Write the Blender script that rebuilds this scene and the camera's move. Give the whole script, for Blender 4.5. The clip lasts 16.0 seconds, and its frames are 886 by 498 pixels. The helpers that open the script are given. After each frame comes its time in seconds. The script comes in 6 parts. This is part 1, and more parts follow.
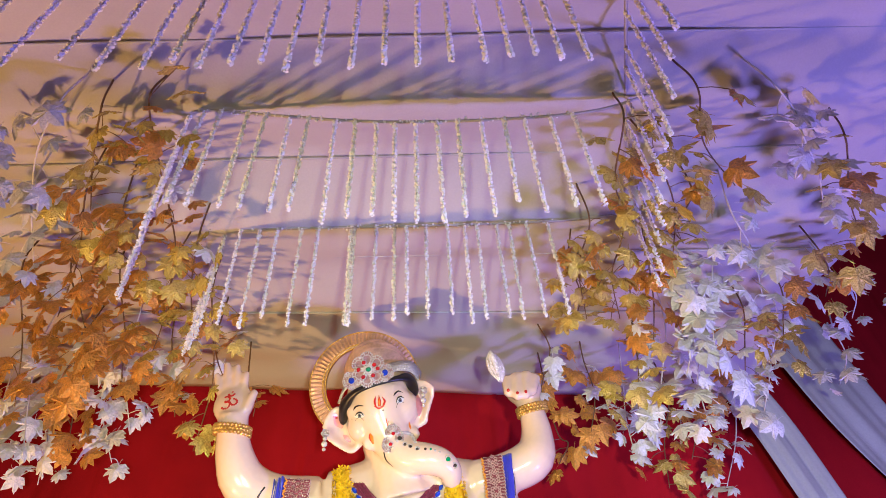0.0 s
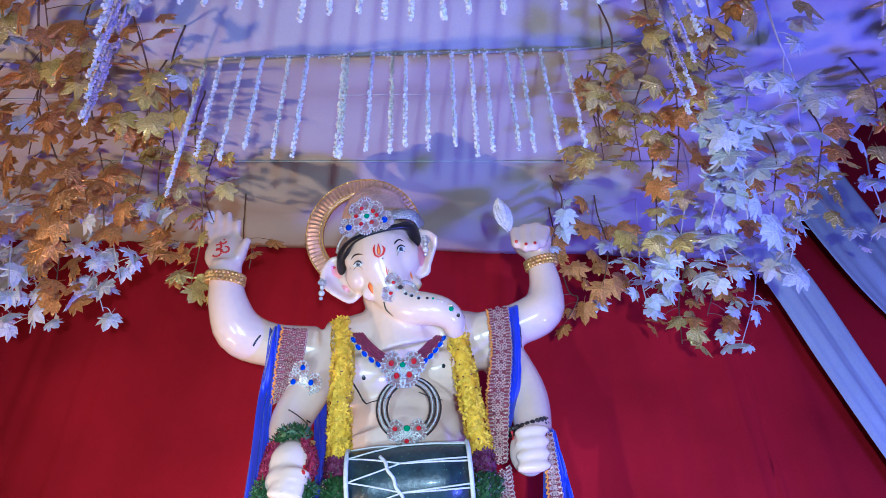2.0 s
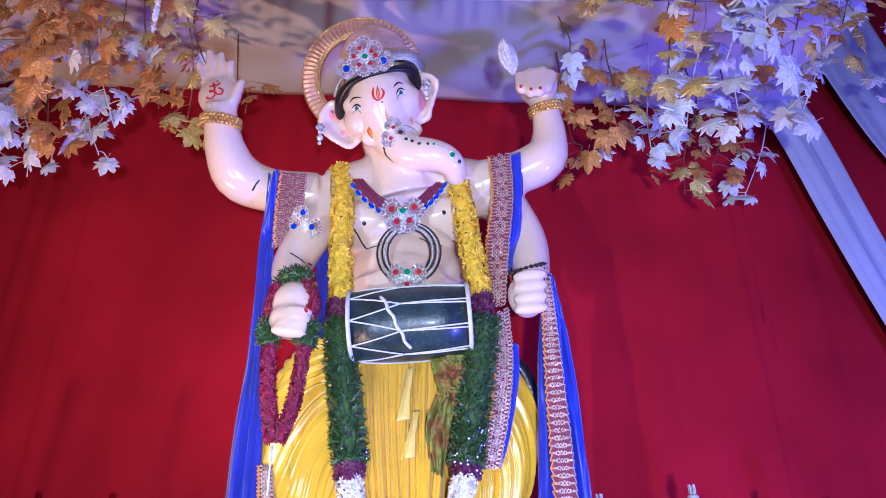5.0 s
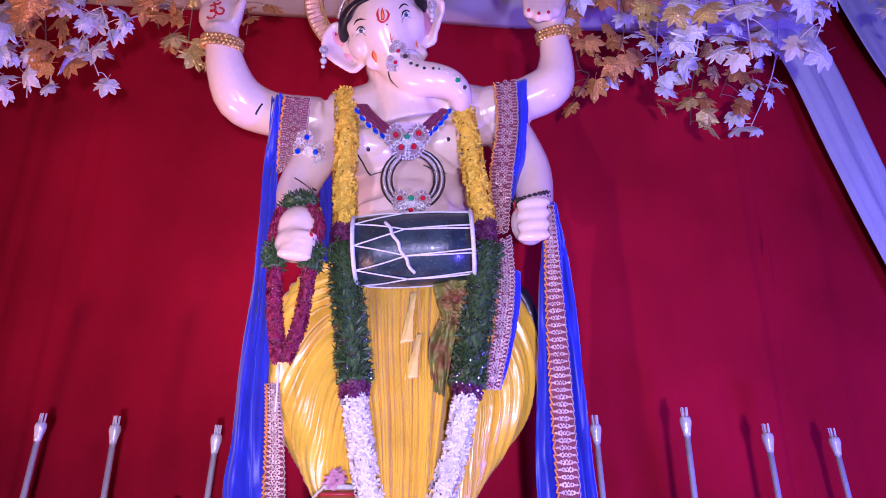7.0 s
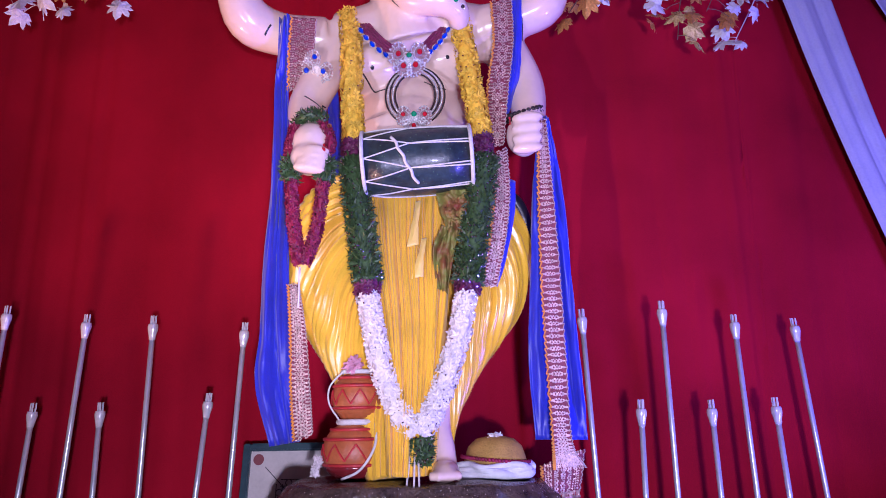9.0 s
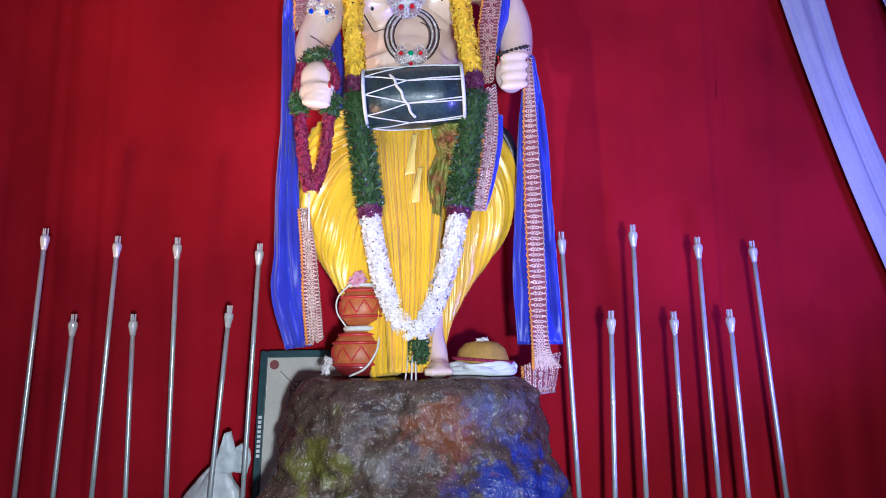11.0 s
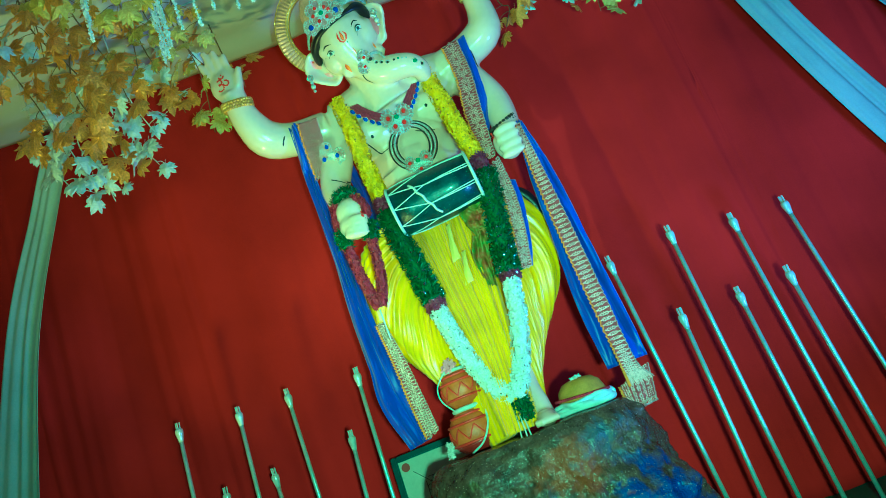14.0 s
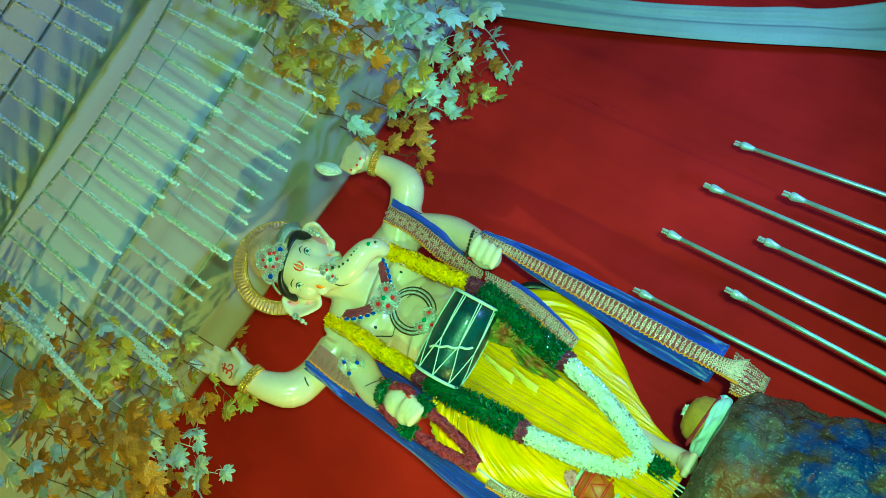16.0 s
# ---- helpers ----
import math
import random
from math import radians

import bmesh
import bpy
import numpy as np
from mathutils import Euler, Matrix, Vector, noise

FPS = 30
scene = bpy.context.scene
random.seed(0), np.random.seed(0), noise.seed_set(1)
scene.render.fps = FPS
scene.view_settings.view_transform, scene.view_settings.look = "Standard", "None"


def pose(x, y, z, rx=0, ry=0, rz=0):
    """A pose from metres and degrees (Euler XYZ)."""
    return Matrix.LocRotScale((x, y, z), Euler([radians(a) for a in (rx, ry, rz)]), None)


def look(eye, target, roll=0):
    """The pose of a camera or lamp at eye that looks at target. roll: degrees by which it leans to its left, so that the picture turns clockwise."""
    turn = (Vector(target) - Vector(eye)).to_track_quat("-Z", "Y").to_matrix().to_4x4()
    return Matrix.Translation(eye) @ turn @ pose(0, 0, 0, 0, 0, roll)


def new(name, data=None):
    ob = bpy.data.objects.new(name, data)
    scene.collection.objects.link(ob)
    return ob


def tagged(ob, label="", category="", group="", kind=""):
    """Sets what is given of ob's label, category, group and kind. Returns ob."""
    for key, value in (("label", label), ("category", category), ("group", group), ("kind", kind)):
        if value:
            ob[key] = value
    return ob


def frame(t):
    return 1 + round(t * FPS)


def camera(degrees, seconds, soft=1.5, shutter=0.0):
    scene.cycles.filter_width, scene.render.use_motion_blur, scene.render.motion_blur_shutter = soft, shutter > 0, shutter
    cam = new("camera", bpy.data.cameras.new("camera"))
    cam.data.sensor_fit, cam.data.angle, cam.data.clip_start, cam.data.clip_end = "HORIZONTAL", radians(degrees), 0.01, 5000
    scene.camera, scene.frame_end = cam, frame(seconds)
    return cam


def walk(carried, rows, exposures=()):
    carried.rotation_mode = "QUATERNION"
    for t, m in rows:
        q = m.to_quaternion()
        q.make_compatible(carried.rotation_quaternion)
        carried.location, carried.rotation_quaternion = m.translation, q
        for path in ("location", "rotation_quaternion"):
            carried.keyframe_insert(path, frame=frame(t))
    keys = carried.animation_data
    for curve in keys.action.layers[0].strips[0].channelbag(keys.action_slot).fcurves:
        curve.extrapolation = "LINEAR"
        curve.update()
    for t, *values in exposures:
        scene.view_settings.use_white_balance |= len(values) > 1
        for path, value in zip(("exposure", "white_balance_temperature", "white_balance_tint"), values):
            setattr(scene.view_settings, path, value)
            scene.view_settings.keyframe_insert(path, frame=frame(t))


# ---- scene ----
cam = camera(65.9, 16.0, 0.9)
PATH = [
    (0, (-0.075, 0.259, 1.341), (-0.018, 1.604, 2.82), -3.5),
    (0.5, (-0.095, 0.32, 1.345), (-0.025, 1.722, 2.77), -3.4),
    (1, (-0.094, 0.374, 1.346), (-0.04, 1.831, 2.715), -3.5),
    (1.5, (-0.062, 0.492, 1.375), (-0.022, 2.018, 2.668), -2.9),
    (2, (-0.034, 0.591, 1.371), (-0.023, 2.161, 2.609), -1.8),
    (2.5, (-0.039, 0.61, 1.365), (-0.017, 2.228, 2.541), -1.5),
    (3, (-0.023, 0.621, 1.362), (-0.008, 2.291, 2.463), -1.3),
    (3.5, (-0.029, 0.627, 1.353), (-0.022, 2.324, 2.412), -1.1),
    (4, (-0.023, 0.64, 1.352), (-0.026, 2.372, 2.351), -1.0),
    (6.5, (-0.042, 0.682, 1.306), (-0.049, 2.528, 2.076), -0.9),
    (7, (-0.049, 0.659, 1.304), (-0.053, 2.525, 2.024), -0.2),
    (7.5, (-0.073, 0.647, 1.264), (-0.047, 2.524, 1.954), -1.0),
    (8, (-0.091, 0.558, 1.244), (-0.055, 2.458, 1.867), -2.0),
    (8.5, (-0.088, 0.474, 1.219), (-0.054, 2.388, 1.801), -1.5),
    (9, (-0.07, 0.4, 1.194), (-0.068, 2.341, 1.676), -1.0),
    (9.5, (-0.055, 0.313, 1.191), (-0.053, 2.265, 1.624), -1.1),
    (10, (-0.057, 0.244, 1.101), (-0.063, 2.207, 1.481), -0.5),
    (12.5, (-0.047, -0.221, 1.049), (-0.03, 1.763, 1.301), -2.1),
    (13, (-0.047, -0.258, 1.009), (-0.052, 1.696, 1.432), -3.0),
    (13.5, (-0.024, -0.281, 1.024), (-0.044, 1.648, 1.553), -7.5),
    (14, (0.002, -0.307, 1.07), (-0.131, 1.623, 1.578), -21.9),
    (14.5, (0.036, -0.307, 1.056), (-0.016, 1.611, 1.62), -38.6),
    (15, (0.036, -0.299, 1.015), (0.018, 1.59, 1.672), -49.8),
    (15.5, (0.049, -0.293, 0.985), (0.092, 1.558, 1.742), -56.9),
    (16, (0.045, -0.313, 0.973), (0.131, 1.492, 1.831), -59.7),
]
EXPOSURES = [(0.0, 0.15, 7200, -14), (1.0, 0.05, 6100, -4), (2.0, -0.2, 4100, -6), (3.0, -0.15, 4200, -8), (4.2, -0.05, 4400, -6), (6.5, -0.3, 4800, 66), (8.0, -0.35, 5000, 64), (9.5, -0.35, 5000, 44),
             (10.2, -0.25, 5100, 36), (12.3, 0.0, 4600, -46), (12.8, 0.0, 4600, -52), (13.5, -0.05, 4000, -112), (14.0, -0.1, 3600, -140), (14.5, -0.15, 3700, -160), (15.0, -0.15, 4300, -155), (16.0, -0.1, 6700, -150)]
walk(cam, [(t, look(eye, target, roll)) for t, eye, target, roll in PATH], EXPOSURES)

# ---- world and lights ----
world = bpy.data.worlds.new("world")
world.use_nodes = True
scene.world = world
world.node_tree.nodes["Background"].inputs[0].default_value = (0.85, 0.78, 0.85, 1)
world.node_tree.nodes["Background"].inputs[1].default_value = 0.09


def stage_lamp(name, eye, target, colour, watts, degrees, radius=0.06, blend=0.6):
    data = bpy.data.lights.new(name, "SPOT")
    data.energy, data.color, data.spot_size, data.spot_blend, data.shadow_soft_size = watts, colour, radians(degrees), blend, radius
    ob = new(name, data)
    ob.matrix_world = look(eye, target)
    return ob


stage_lamp("stage_lamp_white", (0.25, -0.6, 0.8), (-0.1, 3.4, 1.55), (1.0, 0.93, 0.84), 640, 96, 0.08, 1.0)
# added spot that brightens the statue, no such source is known
stage_lamp("added_statue_spot", (-1.5, 0.1, 0.6), (-0.2, 3.4, 2.3), (1.0, 0.95, 0.88), 300, 44, 0.04, 0.9)
stage_lamp("stage_lamp_warm", (-2.75, 2.55, 0.25), (-1.1, 2.3, 3.7), (1.0, 0.50, 0.22), 430, 105, 0.10, 0.9)
stage_lamp("stage_lamp_blue", (2.6, 2.0, 0.3), (1.3, 2.8, 3.1), (0.25, 0.18, 1.0), 640, 128, 0.25, 0.8)


# ---- materials ----


def mat(name, colour, rough=0.6, metal=0.0, vary=0.25, scale=8.0, bump=0.15, bscale=60.0, sheen=0.0, coat=0.0, second=None, rnd=0.0, sss=0.0, trans=0.0):
    m = bpy.data.materials.new(name)
    m.use_nodes = True
    nt = m.node_tree
    b = nt.nodes["Principled BSDF"]
    co = nt.nodes.new("ShaderNodeTexCoord")
    n1 = nt.nodes.new("ShaderNodeTexNoise")
    n1.inputs["Scale"].default_value, n1.inputs["Detail"].default_value = scale, 5.0
    n2 = nt.nodes.new("ShaderNodeTexNoise")
    n2.inputs["Scale"].default_value, n2.inputs["Detail"].default_value = bscale, 3.0
    nt.links.new(co.outputs["Object"], n1.inputs["Vector"])
    nt.links.new(co.outputs["Object"], n2.inputs["Vector"])
    ramp = nt.nodes.new("ShaderNodeValToRGB")
    lo = second or tuple(c * (1 - vary) for c in colour)
    ramp.color_ramp.elements[0].color = (*lo, 1)
    ramp.color_ramp.elements[1].color = (*[min(1, c * (1 + vary * 0.5)) for c in colour], 1)
    ramp.color_ramp.elements[0].position, ramp.color_ramp.elements[1].position = 0.32, 0.68
    mix = nt.nodes.new("ShaderNodeMath")
    mix.operation = "MULTIPLY_ADD"
    mix.inputs[1].default_value = 0.3
    nt.links.new(n2.outputs["Fac"], mix.inputs[0])
    half = nt.nodes.new("ShaderNodeMath")
    half.operation = "MULTIPLY"
    half.inputs[1].default_value = 0.72
    nt.links.new(n1.outputs["Fac"], half.inputs[0])
    nt.links.new(half.outputs[0], mix.inputs[2])
    last = mix.outputs[0]
    if rnd:
        oi = nt.nodes.new("ShaderNodeObjectInfo")
        ge = nt.nodes.new("ShaderNodeNewGeometry")
        ad = nt.nodes.new("ShaderNodeMath")
        ad.operation = "ADD"
        nt.links.new(oi.outputs["Random"], ad.inputs[0])
        nt.links.new(ge.outputs["Random Per Island"], ad.inputs[1])
        a2 = nt.nodes.new("ShaderNodeMath")
        a2.operation = "MULTIPLY_ADD"
        a2.inputs[1].default_value = rnd
        nt.links.new(ad.outputs[0], a2.inputs[0])
        sh = nt.nodes.new("ShaderNodeMath")
        sh.operation = "SUBTRACT"
        sh.inputs[1].default_value = rnd
        nt.links.new(last, sh.inputs[0])
        nt.links.new(sh.outputs[0], a2.inputs[2])
        last = a2.outputs[0]
    nt.links.new(last, ramp.inputs[0])
    nt.links.new(ramp.outputs[0], b.inputs["Base Color"])
    b.inputs["Roughness"].default_value, b.inputs["Metallic"].default_value = rough, metal
    b.inputs["Sheen Weight"].default_value, b.inputs["Coat Weight"].default_value = sheen, coat
    b.inputs["Subsurface Weight"].default_value, b.inputs["Transmission Weight"].default_value = sss, trans
    bp = nt.nodes.new("ShaderNodeBump")
    bp.inputs["Strength"].default_value, bp.inputs["Distance"].default_value = bump, 0.01
    nt.links.new(n2.outputs["Fac"], bp.inputs["Height"])
    nt.links.new(bp.outputs[0], b.inputs["Normal"])
    return m


M_CURTAIN = mat("red_curtain_cloth", (0.34, 0.006, 0.017), 0.9, vary=0.35, scale=1.3, bump=0.12, bscale=180)
M_CURTAIN.node_tree.nodes["Principled BSDF"].inputs["Specular IOR Level"].default_value = 0.08
M_CEIL = mat("white_tent_cloth", (0.54, 0.52, 0.50), 0.85, vary=0.12, scale=1.5, bump=0.1, bscale=120)
M_SWAG = mat("white_sheer_cloth", (0.50, 0.52, 0.51), 0.8, vary=0.18, scale=2.5, bump=0.15, bscale=90)
M_SKIN = mat("painted_plaster_skin", (0.80, 0.60, 0.47), 0.22, vary=0.07, scale=3, bump=0.02, bscale=40, coat=0.4)
M_PINK = mat("painted_pink", (0.75, 0.30, 0.28), 0.3, vary=0.2, scale=9, bump=0.02)
M_BLACK = mat("black_paint", (0.012, 0.01, 0.012), 0.3, vary=0.3)
M_REDPAINT = mat("red_paint", (0.55, 0.02, 0.02), 0.3, vary=0.15)
M_ORANGE = mat("orange_paint", (0.8, 0.22, 0.03), 0.35, vary=0.15)
M_WHITEPAINT = mat("white_paint", (0.8, 0.78, 0.76), 0.25, vary=0.06)
M_DHOTI = mat("yellow_satin", (0.84, 0.50, 0.015), 0.24, vary=0.22, scale=5, bump=0.05, bscale=200, sheen=0.3)
M_BLUE = mat("royal_blue_satin", (0.035, 0.04, 0.50), 0.4, vary=0.3, scale=6, bump=0.06, bscale=150, sheen=0.3)
M_ROCK = mat("painted_rock", (0.085, 0.058, 0.042), 0.27, vary=0.75, scale=16, bump=0.6, bscale=90)


def daubs(m, spots):
    """Blotches of other paint: (centre, radius, colour) in metres, with ragged edges."""
    nt = m.node_tree
    b = nt.nodes["Principled BSDF"]
    src = b.inputs["Base Color"].links[0].from_socket
    co = nt.nodes.new("ShaderNodeTexCoord")
    n = nt.nodes.new("ShaderNodeTexNoise")
    n.inputs["Scale"].default_value, n.inputs["Detail"].default_value = 9.0, 12.0
    nt.links.new(co.outputs["Object"], n.inputs["Vector"])
    for c, r, col in spots:
        d = nt.nodes.new("ShaderNodeVectorMath")
        d.operation = "DISTANCE"
        d.inputs[1].default_value = c
        nt.links.new(co.outputs["Object"], d.inputs[0])
        a = nt.nodes.new("ShaderNodeMath")
        a.operation = "MULTIPLY_ADD"
        a.inputs[1].default_value = r * 4.6
        nt.links.new(n.outputs["Fac"], a.inputs[0])
        a.inputs[2].default_value = -r * 2.3
        t = nt.nodes.new("ShaderNodeMath")
        t.operation = "ADD"
        nt.links.new(d.outputs["Value"], t.inputs[0])
        nt.links.new(a.outputs[0], t.inputs[1])
        k = nt.nodes.new("ShaderNodeMapRange")
        k.inputs["From Min"].default_value, k.inputs["From Max"].default_value = r * 0.55, r * 1.25
        k.inputs["To Min"].default_value, k.inputs["To Max"].default_value = 0.85, 0.0
        nt.links.new(t.outputs[0], k.inputs["Value"])
        mx = nt.nodes.new("ShaderNodeMix")
        mx.data_type = "RGBA"
        nt.links.new(k.outputs[0], mx.inputs["Factor"])
        nt.links.new(src, mx.inputs["A"])
        mx.inputs["B"].default_value = (*col, 1)
        src = mx.outputs["Result"]
    nt.links.new(src, b.inputs["Base Color"])


daubs(M_ROCK, (((-0.56, 2.95, 0.60), 0.13, (0.13, 0.12, 0.02)), ((0.22, 2.95, 0.46), 0.23, (0.012, 0.030, 0.26)), ((-0.05, 2.95, 0.74), 0.15, (0.18, 0.06, 0.025)), ((-0.30, 2.95, 0.60), 0.09, (0.2, 0.18, 0.17)), ((0.20, 2.95, 0.86), 0.14, (0.10, 0.11, 0.16)), ((-0.48, 2.95, 0.38), 0.13, (0.15, 0.15, 0.04))))


def worked_paint(m, scale, distortion, strength, fleck, fleck_scale):
    """Swirling brush ridges and bright flecks on a surface."""
    nt = m.node_tree
    bs = nt.nodes["Principled BSDF"]
    co = nt.nodes.new("ShaderNodeTexCoord")
    n = nt.nodes.new("ShaderNodeTexNoise")
    n.inputs["Scale"].default_value, n.inputs["Detail"].default_value, n.inputs["Distortion"].default_value = scale, 3.0, distortion
    sx = nt.nodes.new("ShaderNodeMapping")
    sx.inputs["Scale"].default_value = (1.0, 1.0, 0.45)
    nt.links.new(co.outputs["Object"], sx.inputs["Vector"])
    nt.links.new(sx.outputs[0], n.inputs["Vector"])
    bp = nt.nodes.new("ShaderNodeBump")
    bp.inputs["Strength"].default_value, bp.inputs["Distance"].default_value = strength, 0.03
    nt.links.new(n.outputs["Fac"], bp.inputs["Height"])
    nt.links.new(bs.inputs["Normal"].links[0].from_socket, bp.inputs["Normal"])
    nt.links.new(bp.outputs[0], bs.inputs["Normal"])
    v = nt.nodes.new("ShaderNodeTexVoronoi")
    v.inputs["Scale"].default_value = fleck_scale
    nt.links.new(co.outputs["Object"], v.inputs["Vector"])
    k = nt.nodes.new("ShaderNodeMapRange")
    k.inputs["From Min"].default_value, k.inputs["From Max"].default_value = 0.10, 0.16
    k.inputs["To Min"].default_value, k.inputs["To Max"].default_value = 1.0, 0.0
    nt.links.new(v.outputs["Distance"], k.inputs["Value"])
    mx = nt.nodes.new("ShaderNodeMix")
    mx.data_type = "RGBA"
    nt.links.new(k.outputs[0], mx.inputs["Factor"])
    nt.links.new(bs.inputs["Base Color"].links[0].from_socket, mx.inputs["A"])
    mx.inputs["B"].default_value = (*fleck, 1)
    nt.links.new(mx.outputs["Result"], bs.inputs["Base Color"])


# pale flecks put the rock's speckles and its gloss glints into the colour
worked_paint(M_ROCK, 26, 1.4, 0.38, (0.42, 0.34, 0.26), 62)
M_ROD = mat("galvanised_steel", (0.60, 0.63, 0.65), 0.3, 0.45, vary=0.15, scale=14, bump=0.04)
M_CLEAR = mat("clear_plastic", (0.75, 0.75, 0.78), 0.15, 0.3, vary=0.2, scale=40)
M_STRING = mat("white_foam_flowers", (0.82, 0.82, 0.84), 0.6, vary=0.15, scale=30, rnd=0.15)
M_CORD = mat("grey_cord", (0.45, 0.43, 0.42), 0.8, vary=0.2)
M_GOLD = mat("gold_foil", (1.0, 0.68, 0.20), 0.24, 0.55, vary=0.4, scale=9, bump=1.0, bscale=14, rnd=0.12)
M_SILVERLEAF = mat("pearl_white_leaf", (0.72, 0.71, 0.73), 0.4, 0.0, vary=0.2, scale=6, bump=0.7, bscale=10, rnd=0.1)
M_AMBER = mat("copper_foil", (0.74, 0.36, 0.09), 0.28, 0.5, vary=0.4, scale=9, bump=1.0, bscale=14, rnd=0.12)
M_STEM = mat("brown_wire", (0.16, 0.09, 0.04), 0.6, vary=0.3)
M_WSTEM = mat("white_wire", (0.7, 0.68, 0.66), 0.6, vary=0.2)

# ---- building helpers ----


def part(name, bm, material, parent=None, label="", smooth=False):
    me = bpy.data.meshes.new(name)
    bm.to_mesh(me)
    bm.free()
    for m in material if isinstance(material, (list, tuple)) else [material]:
        me.materials.append(m)
    if smooth:
        for p in me.polygons:
            p.use_smooth = True
    ob = new(name, me)
    ob.parent = parent
    if label:
        ob["label"] = label
    return ob


def base(name, at=(0, 0, 0)):
    ob = new(name)
    ob.empty_display_size = 0.05
    return ob


def spline(pts, n):
    """n points along a smooth line through pts (any dimension)."""
    p = [np.array(q, float) for q in pts]
    p = [2 * p[0] - p[1]] + p + [2 * p[-1] - p[-2]]
    out = []
    for k in range(n):
        u = k / (n - 1) * (len(p) - 3)
        i = min(int(u), len(p) - 4)
        t = u - i
        a, b, c, d = p[i:i + 4]
        out.append(0.5 * (2 * b + (c - a) * t + (2 * a - 5 * b + 4 * c - d) * t * t + (3 * b - a - 3 * c + d) * t ** 3))
    return out


def tube(bm, pts, radii, n=12, seg=12, flat=1.0, mi=0):
    """A tapered tube through pts; flat squeezes it in depth."""
    line = spline([(*p, r) for p, r in zip(pts, radii)], n)
    rings = []
    for k in range(n):
        c, r = Vector(line[k][:3]), line[k][3]
        a, b = Vector(line[max(0, k - 1)][:3]), Vector(line[min(n - 1, k + 1)][:3])
        d = (b - a).normalized()
        side = d.cross(Vector((0, 1, 0)))
        side = side.normalized() if side.length > 0.05 else Vector((1, 0, 0))
        up = side.cross(d).normalized()
        ring = []
        for j in range(seg):
            w = 2 * math.pi * j / seg
            ring.append(bm.verts.new(c + side * (math.cos(w) * r) + up * (math.sin(w) * r * flat)))
        rings.append(ring)
    for k in range(n - 1):
        for j in range(seg):
            f = bm.faces.new((rings[k][j], rings[k][(j + 1) % seg], rings[k + 1][(j + 1) % seg], rings[k + 1][j]))
            f.material_index = mi
    bm.faces.new(list(reversed(rings[0]))).material_index = mi
    bm.faces.new(rings[-1]).material_index = mi
    return rings


def ball(bm, c, r, rot=(0, 0, 0), u=16, v=10, mi=0):
    r = (r, r, r) if isinstance(r, (int, float)) else r
    m = pose(*c, *rot) @ Matrix.Diagonal((*r, 1))
    got = bmesh.ops.create_uvsphere(bm, u_segments=u, v_segments=v, radius=1, matrix=m)
    for f in {f for q in got["verts"] for f in q.link_faces}:
        f.material_index = mi


def box(bm, c, s, rot=(0, 0, 0), mi=0, bevel=0.0):
    got = bmesh.ops.create_cube(bm, size=1, matrix=pose(*c, *rot) @ Matrix.Diagonal((*s, 1)))
    fs = {f for q in got["verts"] for f in q.link_faces}
    for f in fs:
        f.material_index = mi
    if bevel:
        bmesh.ops.bevel(bm, geom=list({e for f in fs for e in f.edges}), offset=bevel, segments=2, affect="EDGES")


def ring(bm, c, major, minor, rot=(0, 0, 0), n=32, seg=8, mi=0, squash=1.0):
    m = pose(*c, *rot)
    rows = []
    for i in range(n):
        a = 2 * math.pi * i / n
        rows.append([bm.verts.new(m @ Vector(((major + minor * math.cos(b)) * math.cos(a), (major + minor * math.cos(b)) * math.sin(a) * squash, minor * math.sin(b))))
                     for b in (2 * math.pi * j / seg for j in range(seg))])
    for i in range(n):
        for j in range(seg):
            bm.faces.new((rows[i][j], rows[(i + 1) % n][j], rows[(i + 1) % n][(j + 1) % seg], rows[i][(j + 1) % seg])).material_index = mi


def lathe(bm, c, prof, seg=28, mi=0, rot=(0, 0, 0)):
    m = pose(*c, *rot)
    rows = [[bm.verts.new(m @ Vector((r * math.cos(2 * math.pi * j / seg), r * math.sin(2 * math.pi * j / seg), z))) for j in range(seg)] for r, z in prof]
    for a, b in zip(rows, rows[1:]):
        for j in range(seg):
            bm.faces.new((a[j], a[(j + 1) % seg], b[(j + 1) % seg], b[j])).material_index = mi
    bm.faces.new(list(reversed(rows[0]))).material_index = mi
    bm.faces.new(rows[-1]).material_index = mi


def sheet(bm, fn, nu, nv, mi=0, thick=0.0):
    """A cloth surface fn(u, v), u and v from 0 to 1, with a back side when thick."""
    g = [[bm.verts.new(fn(i / nu, j / nv)) for j in range(nv + 1)] for i in range(nu + 1)]
    fs = [bm.faces.new((g[i][j], g[i + 1][j], g[i + 1][j + 1], g[i][j + 1])) for i in range(nu) for j in range(nv)]
    for f in fs:
        f.material_index = mi
    if thick:
        bmesh.ops.recalc_face_normals(bm, faces=fs)
        bmesh.ops.solidify(bm, geom=fs, thickness=thick)


# ---- setting ----
bm = bmesh.new()
sheet(bm, lambda u, v: Vector((-6 + 12 * u, -6 + 10.6 * v, 0.02 * noise.noise((u * 20, v * 20, 0)))), 60, 50, thick=0.03)
M_FLOOR = mat("dark_green_stage_carpet", (0.03, 0.07, 0.04), 0.95, vary=0.4, scale=4, bump=0.4, bscale=220)
tagged(part("floor", bm, M_FLOOR, smooth=True), "dark green carpet covering the stage floor", "floor", kind="structure")


def curtain(name, fn, label):
    b = bmesh.new()
    sheet(b, fn, 420, 40, thick=0.012)
    return tagged(part(name, b, M_CURTAIN, smooth=True), label, "curtain", kind="structure")


